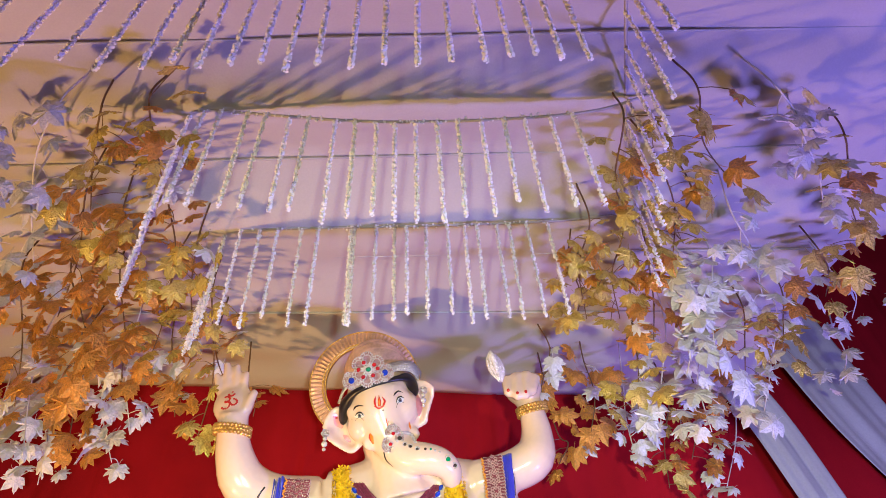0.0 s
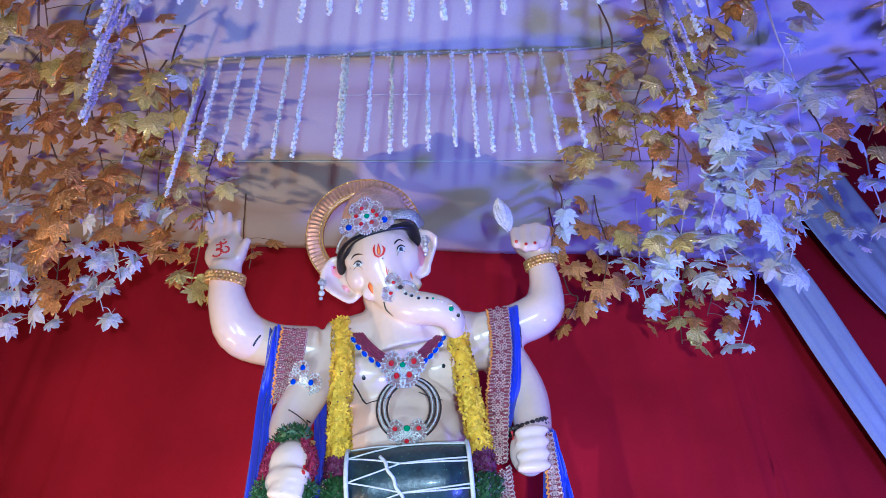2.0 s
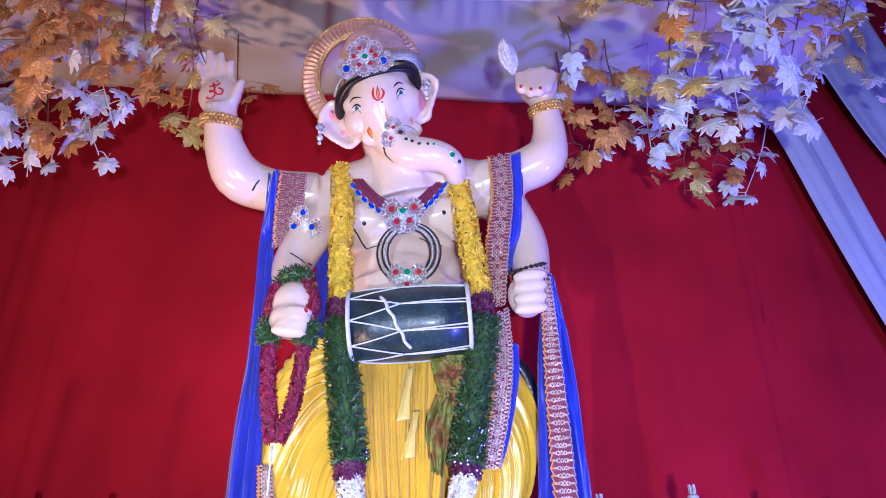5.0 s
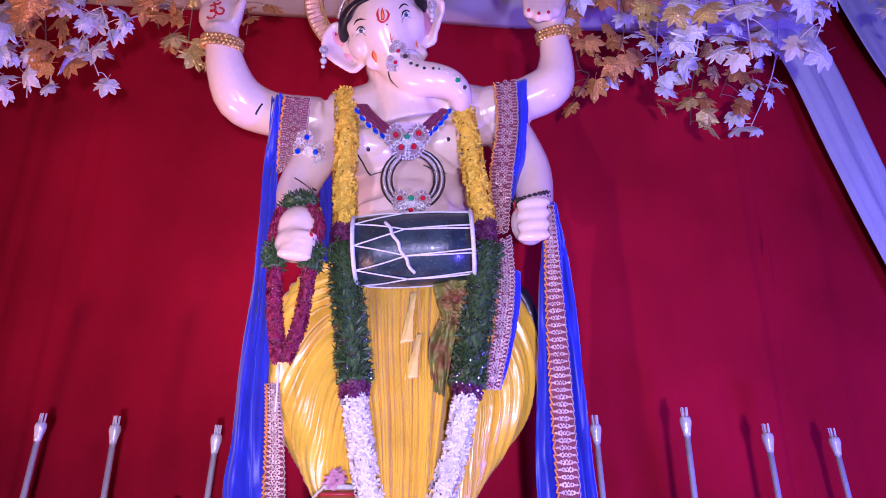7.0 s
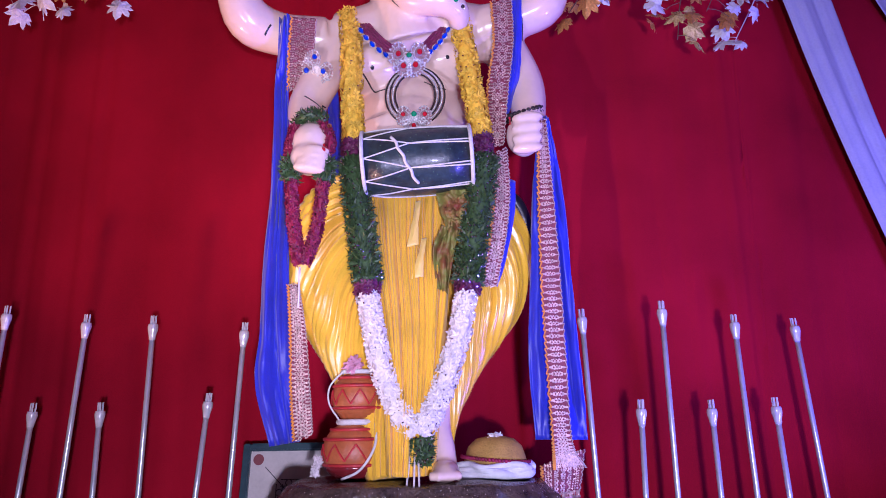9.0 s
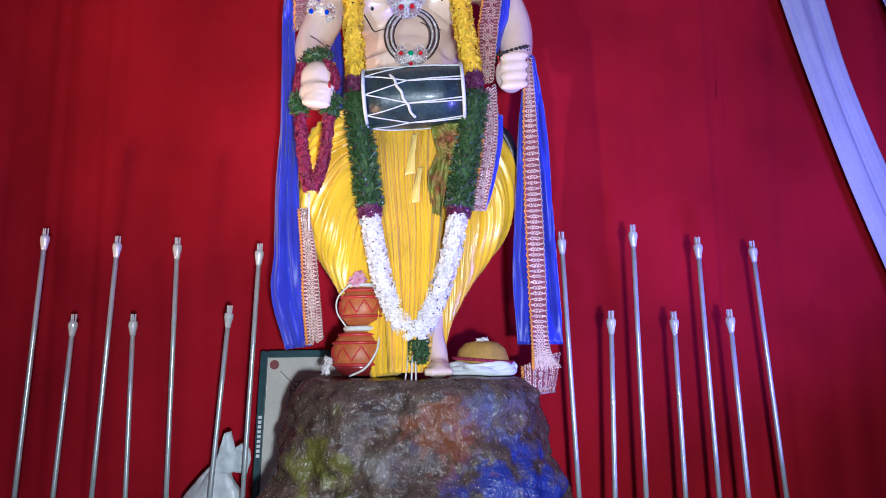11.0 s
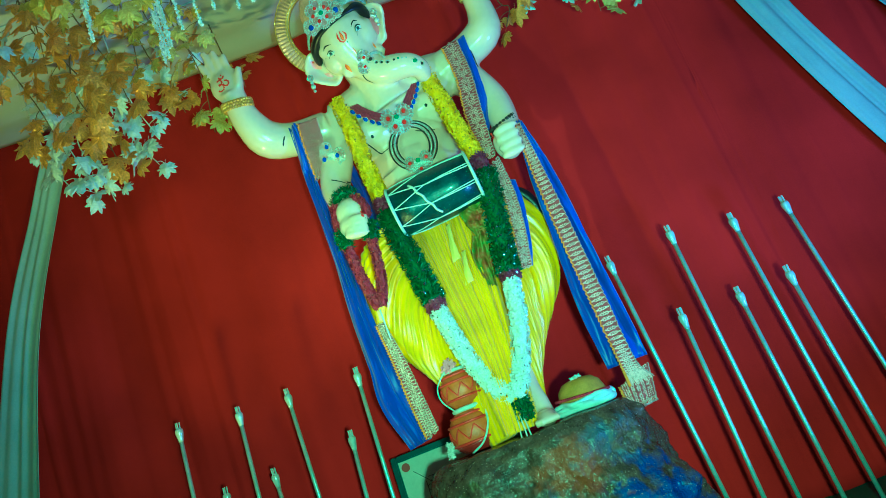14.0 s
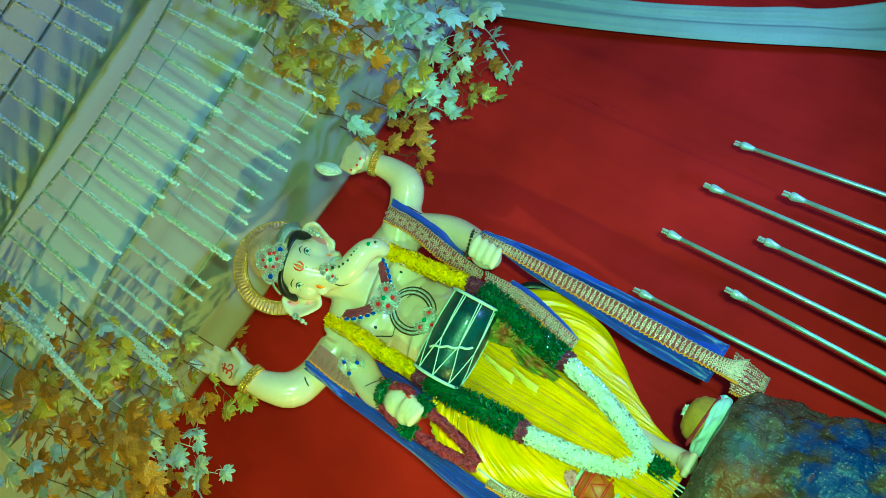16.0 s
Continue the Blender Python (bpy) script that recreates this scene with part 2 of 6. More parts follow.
def back_fold(u, v):
    x = -5.2 + 10.4 * u
    top = 4.30 - 0.075 * (x + 1) if x < 1.7 else 5.8
    z = top * v
    seam = ((x + 10) % 1.22) - 0.61
    lean = x + 0.05 * noise.noise((x * 0.8, z * 0.5, 9))
    d = 0.018 * math.sin(lean * 7 + 1.6 * math.sin(lean * 2.1)) + 0.10 * noise.noise((x * 1.3, z * 0.25, 3)) - 0.022 * math.exp(-seam ** 2 / 0.0004) + 0.020 * noise.noise((lean * 6, z * 0.35, 5)) + 0.010 * noise.noise((lean * 17, z * 0.5, 8)) + 0.010 * noise.noise((x * 4, z * 3.5, 6))
    return Vector((x, 4.12 + d * (1.2 - 0.4 * v), z))


curtain("wall_back", back_fold, "red cloth curtain hung in shallow folds behind the statue")
curtain("wall_right", lambda u, v: Vector((4.6 + 0.05 * noise.noise((u * 9, v, 1)), 4.12 - 9 * u, 6.0 * v)), "red cloth side curtain of the tent")
curtain("wall_left", lambda u, v: Vector((-4.4 + 0.05 * noise.noise((u * 9, v, 7)), 4.12 - 9 * u, 6.0 * v)), "red cloth side curtain of the tent")

ROWS_Y = (0.95, 1.66, 2.33)
ROWS_Z = (3.66, 3.72, 3.80)


def ceil_z(x, y):
    pts = ((-5.0, 3.6), (0.2, 3.66), (0.7, 3.80), (1.15, 3.72), (1.4, 3.86), (1.66, 3.74), (2.0, 3.93), (2.33, 3.80), (2.7, 3.99), (3.0, 4.04), (4.12, 4.16))
    for (y0, z0), (y1, z1) in zip(pts, pts[1:]):
        if y <= y1:
            return z0 + (z1 - z0) * (y - y0) / (y1 - y0) - 0.075 * (x + 0.5) * max(0, (y - 2.2) / 1.9)
    return 4.16


def ceil_fn(u, v):
    y = -4.5 + 8.6 * v
    right = 2.1 if y > 2.9 else 2.1 + (2.9 - y) * 0.45
    x = -4.3 + (right + 4.3) * u
    return Vector((x, y, ceil_z(x, y) + 0.02 * noise.noise((x * 1.6, y * 3.2, 2)) + 0.008 * math.sin(y * 14 + x)))


bm = bmesh.new()
sheet(bm, ceil_fn, 70, 150, thick=0.008)
tagged(part("ceiling", bm, M_CEIL, smooth=True), "white cloth tent ceiling sagging between cords", "ceiling", kind="structure")
bm = bmesh.new()
for y in (1.42, 2.02, 2.68, 3.2):
    tube(bm, [(-4, y, ceil_z(-4, y) - 0.012), (-1, y, ceil_z(-1, y) - 0.014), (2.0, y, ceil_z(2, y) - 0.012)], [0.005] * 3, 30, 6)
tagged(part("trim", bm, M_SWAG, smooth=True), "stitched white seams across the tent ceiling", "seam", kind="structure")

# ---- rock pedestal ----


def rock_fn(u, v):
    w = 2 * math.pi * u
    prof = ((0.0, 0.70), (0.25, 0.72), (0.48, 0.71), (0.58, 0.645), (0.75, 0.590), (0.90, 0.560), (0.965, 0.51), (1.0, 0.0))
    z = 0
    for (a, r0), (b, r1) in zip(prof, prof[1:]):
        if v <= b:
            k = (v - a) / (b - a)
            r = r0 + (r1 - r0) * k
            break
    z = 0.955 * min(v / 0.965, 1)
    c, s = math.cos(w), math.sin(w)
    q = (abs(c) ** 3.2 + abs(s) ** 3.2) ** (-1 / 3.2)
    p = Vector((c * q * r, s * q * r * 0.66, z))
    n = noise.fractal(p * 3.2, 0.9, 2.0, 5) * 0.10 + 0.025 * noise.noise((p.x * 7, p.y * 7, p.z * 12)) + 0.006 * noise.noise((p.x * 40, p.y * 40, p.z * 40))
    k = 0 if v > 0.93 else 1
    return Vector((-0.19 + p.x * (1 + n * k), 3.36 + p.y * (1 + 1.4 * n * k), p.z + (0.012 * noise.noise(p * 8) if v > 0.9 else 0)))


bm = bmesh.new()
sheet(bm, rock_fn, 300, 150)
bmesh.ops.remove_doubles(bm, verts=bm.verts, dist=0.0005)
tagged(part("rock_pedestal", bm, M_ROCK, smooth=True), "dark brown painted rock pedestal with blue and green daubs", "pedestal")

# ---- statue ----
bm = bmesh.new()
tube(bm, [(-0.640, 3.480, 3.050), (-0.845, 3.420, 3.049), (-0.979, 3.350, 3.081), (-1.031, 3.270, 3.178), (-1.047, 3.210, 3.281), (-1.053, 3.180, 3.363)], [0.115, 0.105, 0.115, 0.095, 0.078, 0.075], 20, 16)
ball(bm, (-1.058, 3.170, 3.416), (0.105, 0.048, 0.115))
for q, tip, r in (((-1.141, 3.160, 3.485), (-1.169, 3.140, 3.580), 0.0225), ((-1.102, 3.160, 3.512), (-1.126, 3.130, 3.642), 0.0235), ((-1.060, 3.160, 3.504), (-1.069, 3.130, 3.626), 0.0235), ((-1.019, 3.160, 3.482), (-1.016, 3.130, 3.579), 0.0215), ((-0.989, 3.150, 3.358), (-0.954, 3.130, 3.456), 0.025)):
    tube(bm, [q, tip], [r * 1.1, r * 0.85], 8, 10)
    ball(bm, tip, r * 0.86, u=10, v=8)
tube(bm, [(0.157, 3.500, 3.111), (0.309, 3.460, 3.138), (0.455, 3.420, 3.194), (0.491, 3.400, 3.314), (0.481, 3.380, 3.446), (0.463, 3.370, 3.546)], [0.12, 0.105, 0.108, 0.085, 0.07, 0.07], 20, 16)
ball(bm, (0.448, 3.360, 3.589), (0.105, 0.085, 0.1))
for q, tip in (((0.356, 3.300, 3.618), (0.353, 3.270, 3.502)), ((0.413, 3.290, 3.634), (0.397, 3.260, 3.472)), ((0.467, 3.290, 3.640), (0.442, 3.260, 3.478)), ((0.515, 3.300, 3.625), (0.481, 3.270, 3.507))):
    tube(bm, [q, tip], [0.032, 0.028], 6, 10)
    ball(bm, tip, 0.028, u=10, v=8)
tube(bm, [(-0.579, 3.520, 3.072), (-0.646, 3.460, 2.839), (-0.703, 3.400, 2.644), (-0.670, 3.300, 2.487), (-0.635, 3.240, 2.392)], [0.115, 0.1, 0.09, 0.08, 0.07], 20, 16)
ball(bm, (-0.640, 3.225, 2.370), (0.095, 0.085, 0.115))
ball(bm, (-0.640, 3.190, 2.300), (0.090, 0.075, 0.075))
for k in range(4):
    ball(bm, (-0.632 + 0.010 * k, 3.130 + 0.004 * k, 2.232 + 0.030 * k), (0.076 - 0.004 * k, 0.040, 0.020), (0, 8, 0), 14, 8)
tube(bm, [(0.241, 3.550, 3.058), (0.343, 3.500, 2.811), (0.354, 3.420, 2.614), (0.330, 3.350, 2.490)], [0.115, 0.1, 0.085, 0.072], 20, 16)
ball(bm, (0.312, 3.320, 2.447), (0.082, 0.075, 0.1))
for k in range(4):
    ball(bm, (0.318 + 0.002 * k, 3.255, 2.36 + 0.05 * k), (0.078, 0.03, 0.026), (0, -6, 0), 12, 8)
# trunk of the body
tube(bm, [(-0.583, 3.540, 3.084), (-0.226, 3.500, 3.102), (0.216, 3.560, 3.113)], [0.135, 0.17, 0.14], 16, 18)
ball(bm, (-0.400, 3.545, 2.900), (0.185, 0.19, 0.125))
ball(bm, (-0.040, 3.545, 2.920), (0.18, 0.19, 0.125))
ball(bm, (-0.215, 3.720, 2.630), (0.33, 0.31, 0.36), u=24, v=16)
ball(bm, (-0.205, 3.600, 2.560), (0.235, 0.235, 0.24), u=24, v=16)
tube(bm, [(-0.234, 3.700, 2.568), (-0.233, 3.660, 2.249)], [0.33, 0.30], 10, 20)
# head, trunk, ears
tube(bm, [(-0.223, 3.480, 3.026), (-0.261, 3.420, 3.190), (-0.300, 3.400, 3.330)], [0.20, 0.135, 0.13], 12, 18)
ball(bm, (-0.325, 3.237, 3.472), (0.175, 0.17, 0.175), (0, 10, 0), 24, 16)
tube(bm, [(-0.322, 3.202, 3.468), (-0.313, 3.226, 3.374), (-0.282, 3.253, 3.285), (-0.244, 3.273, 3.208), (-0.179, 3.267, 3.143), (-0.092, 3.248, 3.116), (-0.021, 3.257, 3.098), (0.023, 3.296, 3.071), (0.024, 3.357, 3.041)], [0.150, 0.148, 0.118, 0.094, 0.084, 0.077, 0.070, 0.059, 0.046], 34, 18)
ball(bm, (-0.402, 3.252, 3.327), (0.085, 0.09, 0.095), (0, 20, 0))
ball(bm, (-0.206, 3.217, 3.384), (0.085, 0.09, 0.10), (0, 20, 0))
ball(bm, (-0.425, 3.202, 3.364), (0.07, 0.06, 0.05), (0, 10, 0))
ball(bm, (-0.221, 3.171, 3.417), (0.065, 0.06, 0.05), (0, 10, 0))
tube(bm, [(-0.34, 3.304, 3.269), (-0.366, 3.259, 3.225), (-0.37, 3.23, 3.196)], [0.045, 0.042, 0.030], 8, 12)
tube(bm, [(-0.182, 3.29, 3.31), (-0.151, 3.261, 3.269), (-0.145, 3.247, 3.239)], [0.035, 0.032, 0.022], 8, 12)


def ear(rim, hub, depth):
    """A cupped ear: a rounded rim swept out from the hub, thicker at the root."""
    rim = [Vector(p) for p in rim]
    hub = Vector(hub)
    for p, q in zip(rim, rim[1:]):
        for k in range(6):
            e = p.lerp(q, k / 6)
            tube(bm, [hub, hub.lerp(e, 0.55) + Vector((0, depth, 0)), e], [0.030, 0.015, 0.013], 9, 8)
    tube(bm, rim, [0.015] * len(rim), 40, 8)


ear([(-0.5, 3.228, 3.393), (-0.545, 3.224, 3.407), (-0.581, 3.232, 3.376), (-0.603, 3.255, 3.326), (-0.579, 3.277, 3.269), (-0.516, 3.301, 3.231), (-0.468, 3.31, 3.21), (-0.431, 3.307, 3.235), (-0.404, 3.292, 3.275)], (-0.455, 3.279, 3.334), 0.035)
ear([(-0.157, 3.183, 3.516), (-0.118, 3.164, 3.514), (-0.075, 3.159, 3.494), (-0.048, 3.171, 3.465), (-0.065, 3.208, 3.415), (-0.085, 3.235, 3.362), (-0.094, 3.259, 3.33), (-0.127, 3.271, 3.325), (-0.165, 3.269, 3.355)], (-0.164, 3.232, 3.436), 0.035)
# feet
ball(bm, (-0.075, 3.20, 0.995), (0.06, 0.13, 0.045))
tube(bm, [(-0.075, 3.26, 1.0), (-0.09, 3.30, 1.08), (-0.11, 3.36, 1.2), (-0.08, 3.5, 1.5), (-0.1, 3.6, 1.9), (-0.15, 3.64, 2.15)], [0.055, 0.06, 0.065, 0.09, 0.14, 0.2], 16, 12)
for k in range(5):
    ball(bm, (-0.125 + 0.026 * k, 3.075 + 0.008 * abs(k - 1), 0.985), (0.0155, 0.034, 0.021), u=8, v=6)
rough_me = bpy.data.meshes.new("rough")
bm.to_mesh(rough_me)
bm.free()
rough_ob = new("rough", rough_me)
mod = rough_ob.modifiers.new("blend", "REMESH")
mod.mode, mod.voxel_size, mod.use_smooth_shade = "VOXEL", 0.011, True
mod = rough_ob.modifiers.new("smooth", "SMOOTH")
mod.factor, mod.iterations = 0.5, 7
skin_me = bpy.data.meshes.new_from_object(rough_ob.evaluated_get(bpy.context.evaluated_depsgraph_get()))
bpy.data.objects.remove(rough_ob)
STATUE_MATS = [M_SKIN, M_BLACK, M_REDPAINT, M_WHITEPAINT, M_PINK, M_ORANGE, mat("grey_iris_paint", (0.16, 0.19, 0.24), 0.2, vary=0.3)]
bm = bmesh.new()
bm.from_mesh(skin_me)
bm.faces.ensure_lookup_table()
for f in bm.faces:
    f.material_index = 0
    f.smooth = True


probe = new("probe", skin_me)
bpy.context.view_layer.update()


def front(p):
    """The point of the skin that lies in front of p, towards the visitors."""
    hit, q, _, _ = probe.ray_cast((p[0], 2.2, p[2]), (0, 1, 0))
    return q.copy() if hit else Vector(p)


def mark(p, shape, mi, lift=0.003):
    """A painted mark: a small raised patch; shape is a list of x, z steps from p."""
    vs = []
    for dx, dz in shape:
        q = front((p[0] + dx, p[1], p[2] + dz))
        vs.append(bm2.verts.new(q + Vector((0, -lift, 0))))
    c = bm2.verts.new(front(p) + Vector((0, -lift * 1.6, 0)))
    for i in range(len(vs)):
        bm2.faces.new((c, vs[i], vs[(i + 1) % len(vs)])).material_index = mi


def oval(rx, rz, turn=0.0, n=12):
    a = radians(turn)
    return [(rx * math.cos(w) * math.cos(a) - rz * math.sin(w) * math.sin(a), rx * math.cos(w) * math.sin(a) + rz * math.sin(w) * math.cos(a)) for w in (2 * math.pi * k / n for k in range(n))]


GAZE = Vector((-0.094, 0.788, 0.608))
SIDE = Vector((0.993, 0.118, 0.0)).normalized()
RISE = SIDE.cross(GAZE).normalized()


def on_face(p, lift=0.003):
    """The skin met from the visitors' side, below and in front."""
    hit, q, _, _ = probe.ray_cast(Vector(p) - GAZE * 0.7, GAZE)
    return (q if hit else Vector(p)) - GAZE * lift


def paint(p, shape, mi, lift=0.003):
    vs = [bm2.verts.new(on_face(Vector(p) + SIDE * dx + RISE * dz, lift)) for dx, dz in shape]
    c = bm2.verts.new(on_face(p, lift * 1.2))
    for i in range(len(vs)):
        bm2.faces.new((c, vs[i], vs[(i + 1) % len(vs)])).material_index = mi


def stroke(pts, widths, mi, lift=0.003, n=22):
    line = spline([(*p, w) for p, w in zip(pts, widths)], n)
    rows = []
    for k in range(n):
        a, b = Vector(line[max(0, k - 1)][:3]), Vector(line[min(n - 1, k + 1)][:3])
        d = b - a
        out = (RISE * d.dot(SIDE) - SIDE * d.dot(RISE)).normalized() * line[k][3]
        rows.append([bm2.verts.new(on_face(Vector(line[k][:3]) + out * e, lift)) for e in (-1, 1)])
    for a, b in zip(rows, rows[1:]):
        bm2.faces.new((a[0], a[1], b[1], b[0])).material_index = mi


def almond(l, h, turn, n=18):
    a = radians(turn)
    out = []
    for k in range(n):
        w = 2 * math.pi * k / n
        x, y = l * math.cos(w), h * math.sin(w) * (1 - 0.35 * abs(math.cos(w)) ** 3)
        out.append((x * math.cos(a) - y * math.sin(a), x * math.sin(a) + y * math.cos(a)))
    return out


bm2 = bmesh.new()
for c, turn, l, lid, brow in (((-0.416, 3.142, 3.304), 14, 0.026, ((-0.439, 3.141, 3.301), (-0.425, 3.133, 3.313), (-0.41, 3.133, 3.316), (-0.395, 3.142, 3.306)), ((-0.448, 3.125, 3.321), (-0.435, 3.115, 3.336), (-0.416, 3.112, 3.342), (-0.394, 3.115, 3.342))),
                              ((-0.214, 3.115, 3.368), 22, 0.021, ((-0.235, 3.12, 3.358), (-0.227, 3.107, 3.375), (-0.211, 3.104, 3.382), (-0.195, 3.11, 3.377)), ((-0.247, 3.099, 3.383), (-0.236, 3.091, 3.395), (-0.22, 3.087, 3.403), (-0.199, 3.093, 3.397)))):
    paint(c, almond(l, 0.0135, turn), 3, 0.003)
    paint(c, oval(0.0095, 0.0105), 6, 0.005)
    paint(c, oval(0.0040, 0.0042), 1, 0.0065)
    # white catchlight, a highlight painted on each eye
    paint(Vector(c) + SIDE * 0.004 + RISE * 0.005, oval(0.0022, 0.0022, 0, 6), 3, 0.008)
    stroke(lid, (0.001, 0.0032, 0.0036, 0.0012), 1, 0.005)
    stroke([Vector(q) - RISE * 0.024 + SIDE * 0.002 for q in (lid[0], lid[1], lid[2], lid[3])], (0.0006, 0.0012, 0.0012, 0.0006), 1, 0.005)
    stroke(brow, (0.0008, 0.0036, 0.0032, 0.0008), 1, 0.003)
stroke(((-0.337, 3.12, 3.344), (-0.341, 3.105, 3.362), (-0.335, 3.091, 3.381)), (0.004, 0.005, 0.0008), 2)
stroke(((-0.3, 3.122, 3.346), (-0.292, 3.109, 3.364), (-0.305, 3.095, 3.38)), (0.004, 0.005, 0.0008), 2)
stroke(((-0.318, 3.122, 3.343), (-0.318, 3.108, 3.361), (-0.32, 3.089, 3.386)), (0.006, 0.008, 0.0008), 2)
stroke(((-0.318, 3.119, 3.347), (-0.318, 3.11, 3.359), (-0.319, 3.098, 3.374)), (0.003, 0.0048, 0.0008), 5, 0.005)
stroke(((-0.342, 3.119, 3.344), (-0.319, 3.127, 3.336), (-0.295, 3.121, 3.348)), (0.003, 0.005, 0.003), 2, 0.004)
paint((-0.301, 3.135, 3.329), oval(0.004, 0.004, 0, 8), 1)
stroke(((-0.288, 3.158, 3.301), (-0.283, 3.175, 3.28), (-0.275, 3.195, 3.255)), (0.0012, 0.003, 0.0012), 2)
for q in (((-0.296, 3.166, 3.29), (-0.284, 3.176, 3.278)), ((-0.297, 3.174, 3.279), (-0.281, 3.185, 3.267)), ((-0.273, 3.168, 3.291), (-0.282, 3.178, 3.276))):
    stroke(q, (0.001, 0.0014), 2, n=8)
stroke(((-0.366, 3.197, 3.24), (-0.361, 3.21, 3.223), (-0.349, 3.231, 3.198)), (0.002, 0.0105, 0.001), 5)
stroke(((-0.366, 3.199, 3.238), (-0.369, 3.211, 3.221), (-0.352, 3.231, 3.198)), (0.001, 0.003, 0.001), 2, 0.005)
stroke(((-0.171, 3.184, 3.285), (-0.167, 3.197, 3.268), (-0.162, 3.207, 3.256)), (0.001, 0.005, 0.001), 5)
paint((-0.454, 3.15, 3.288), oval(0.002, 0.002, 0, 6), 1)
stroke(((-0.301, 3.257, 3.171), (-0.291, 3.281, 3.142), (-0.26, 3.303, 3.118)), (0.003, 0.003, 0.001), 1, 0.003)
stroke(((-0.545, 3.135, 3.294), (-0.524, 3.155, 3.271), (-0.505, 3.176, 3.247)), (0.004, 0.022, 0.006), 4)
stroke(((-0.537, 3.137, 3.293), (-0.525, 3.152, 3.275), (-0.515, 3.166, 3.258)), (0.002, 0.010, 0.002), 2, 0.004)
stroke(((-0.501, 3.196, 3.221), (-0.481, 3.207, 3.21), (-0.461, 3.221, 3.194)), (0.002, 0.012, 0.003), 4)
stroke(((-0.121, 3.11, 3.388), (-0.112, 3.142, 3.347), (-0.116, 3.174, 3.305)), (0.006, 0.020, 0.006), 4)
# sign on the raised palm: three strokes and a dot
pc = (-1.073, 3.120, 3.399)
for (x0, z0), rr0, a0, a1 in (((-0.012, 0.016), 0.017, -100, 120), ((-0.012, -0.016), 0.021, -140, 100), ((0.026, 0.0), 0.017, -170, 90), ((0.008, 0.05), 0.014, 190, 350)):
    for k in range(9):
        w = radians(a0 + (a1 - a0) * k / 8)
        mark((pc[0] + x0 + rr0 * math.cos(w), pc[1], pc[2] + z0 + rr0 * math.sin(w)), oval(0.006, 0.006, 0, 6), 2, 0.004)
mark((pc[0] + 0.01, pc[1], pc[2] + 0.062), oval(0.006, 0.006, 0, 6), 2, 0.004)
# nails of the closed hands
for c in ((0.351, 3.250, 3.500), (0.396, 3.240, 3.474), (0.441, 3.240, 3.480)):
    mark(c, oval(0.008, 0.010), 2, 0.002)
for c in ((-0.572, 3.15, 2.35), (-0.566, 3.14, 2.315), (0.245, 3.25, 2.50)):
    mark(c, oval(0.006, 0.011, 20), 2, 0.002)
# crease lines at elbows and below the chest, nipples
for c in ((-0.392, 3.400, 2.840), (-0.029, 3.400, 2.881)):
    mark(c, oval(0.009, 0.009), 1, 0.003)
for q in (((-0.896, 3.200, 2.984), (-0.868, 3.200, 3.026)), ((0.337, 3.300, 3.085), (0.348, 3.300, 3.023)), ((-0.696, 3.300, 2.659), (-0.598, 3.300, 2.595)), ((-0.454, 3.400, 2.839), (-0.386, 3.400, 2.759), (-0.271, 3.400, 2.771)), ((-0.143, 3.400, 2.798), (-0.092, 3.400, 2.773), (-0.041, 3.400, 2.772))):
    for k in range(len(q) * 14):
        t = k / (len(q) * 14 - 1) * (len(q) - 1)
        i = min(int(t), len(q) - 2)
        p = Vector(q[i]).lerp(Vector(q[i + 1]), t - i)
        mark(p, oval(0.0038, 0.0038, 0, 6), 1, 0.0015)
marks = bpy.data.meshes.new("marks")
bm2.to_mesh(marks)
bm2.free()
bm.from_mesh(marks)
statue = part("statue", bm, STATUE_MATS)
tagged(statue, "glossy painted elephant-headed statue with four arms standing on the rock", "statue")

# ---- dhoti ----


def draped(bm, pts, radii, n, seg, flat, folds, amp, shear, seed, sharp=1.0):
    """A wrapped cloth: a tapered tube whose creases run along it and slant round it by shear."""
    line = spline([(*p, r) for p, r in zip(pts, radii)], n)
    rings = []
    for k in range(n):
        c, r = Vector(line[k][:3]), line[k][3]
        s = k / (n - 1)
        d = (Vector(line[min(n - 1, k + 1)][:3]) - Vector(line[max(0, k - 1)][:3])).normalized()
        side = d.cross(Vector((0, 1, 0))).normalized()
        up = side.cross(d).normalized()
        ring_v = []
        for j in range(seg):
            w = 2 * math.pi * j / seg
            t = w + shear * s + 0.30 * noise.noise((3 * s, seed, 1.3 * math.cos(w)))
            crease = 0
            for nn, wt in ((folds, 0.6), (int(folds * 1.7), 0.55), (int(folds * 2.9), 0.35)):
                gate = 0.45 + 1.6 * noise.noise((1.6 * math.cos(t) + nn, 1.6 * math.sin(t), 2.2 * s + seed))
                crease += wt * max(0, gate) * (0.75 - 1.5 * abs(math.sin(nn * t / 2 + seed + 1.4 * noise.noise((2.5 * s, nn, seed)))) ** sharp)
            q = r * (1 + amp * crease)
            ring_v.append(bm.verts.new(c + side * (math.cos(w) * q) + up * (math.sin(w) * q * flat)))
        rings.append(ring_v)
    for a, b in zip(rings, rings[1:]):
        for j in range(seg):
            bm.faces.new((a[j], a[(j + 1) % seg], b[(j + 1) % seg], b[j]))
    bm.faces.new(list(reversed(rings[0])))
    bm.faces.new(rings[-1])


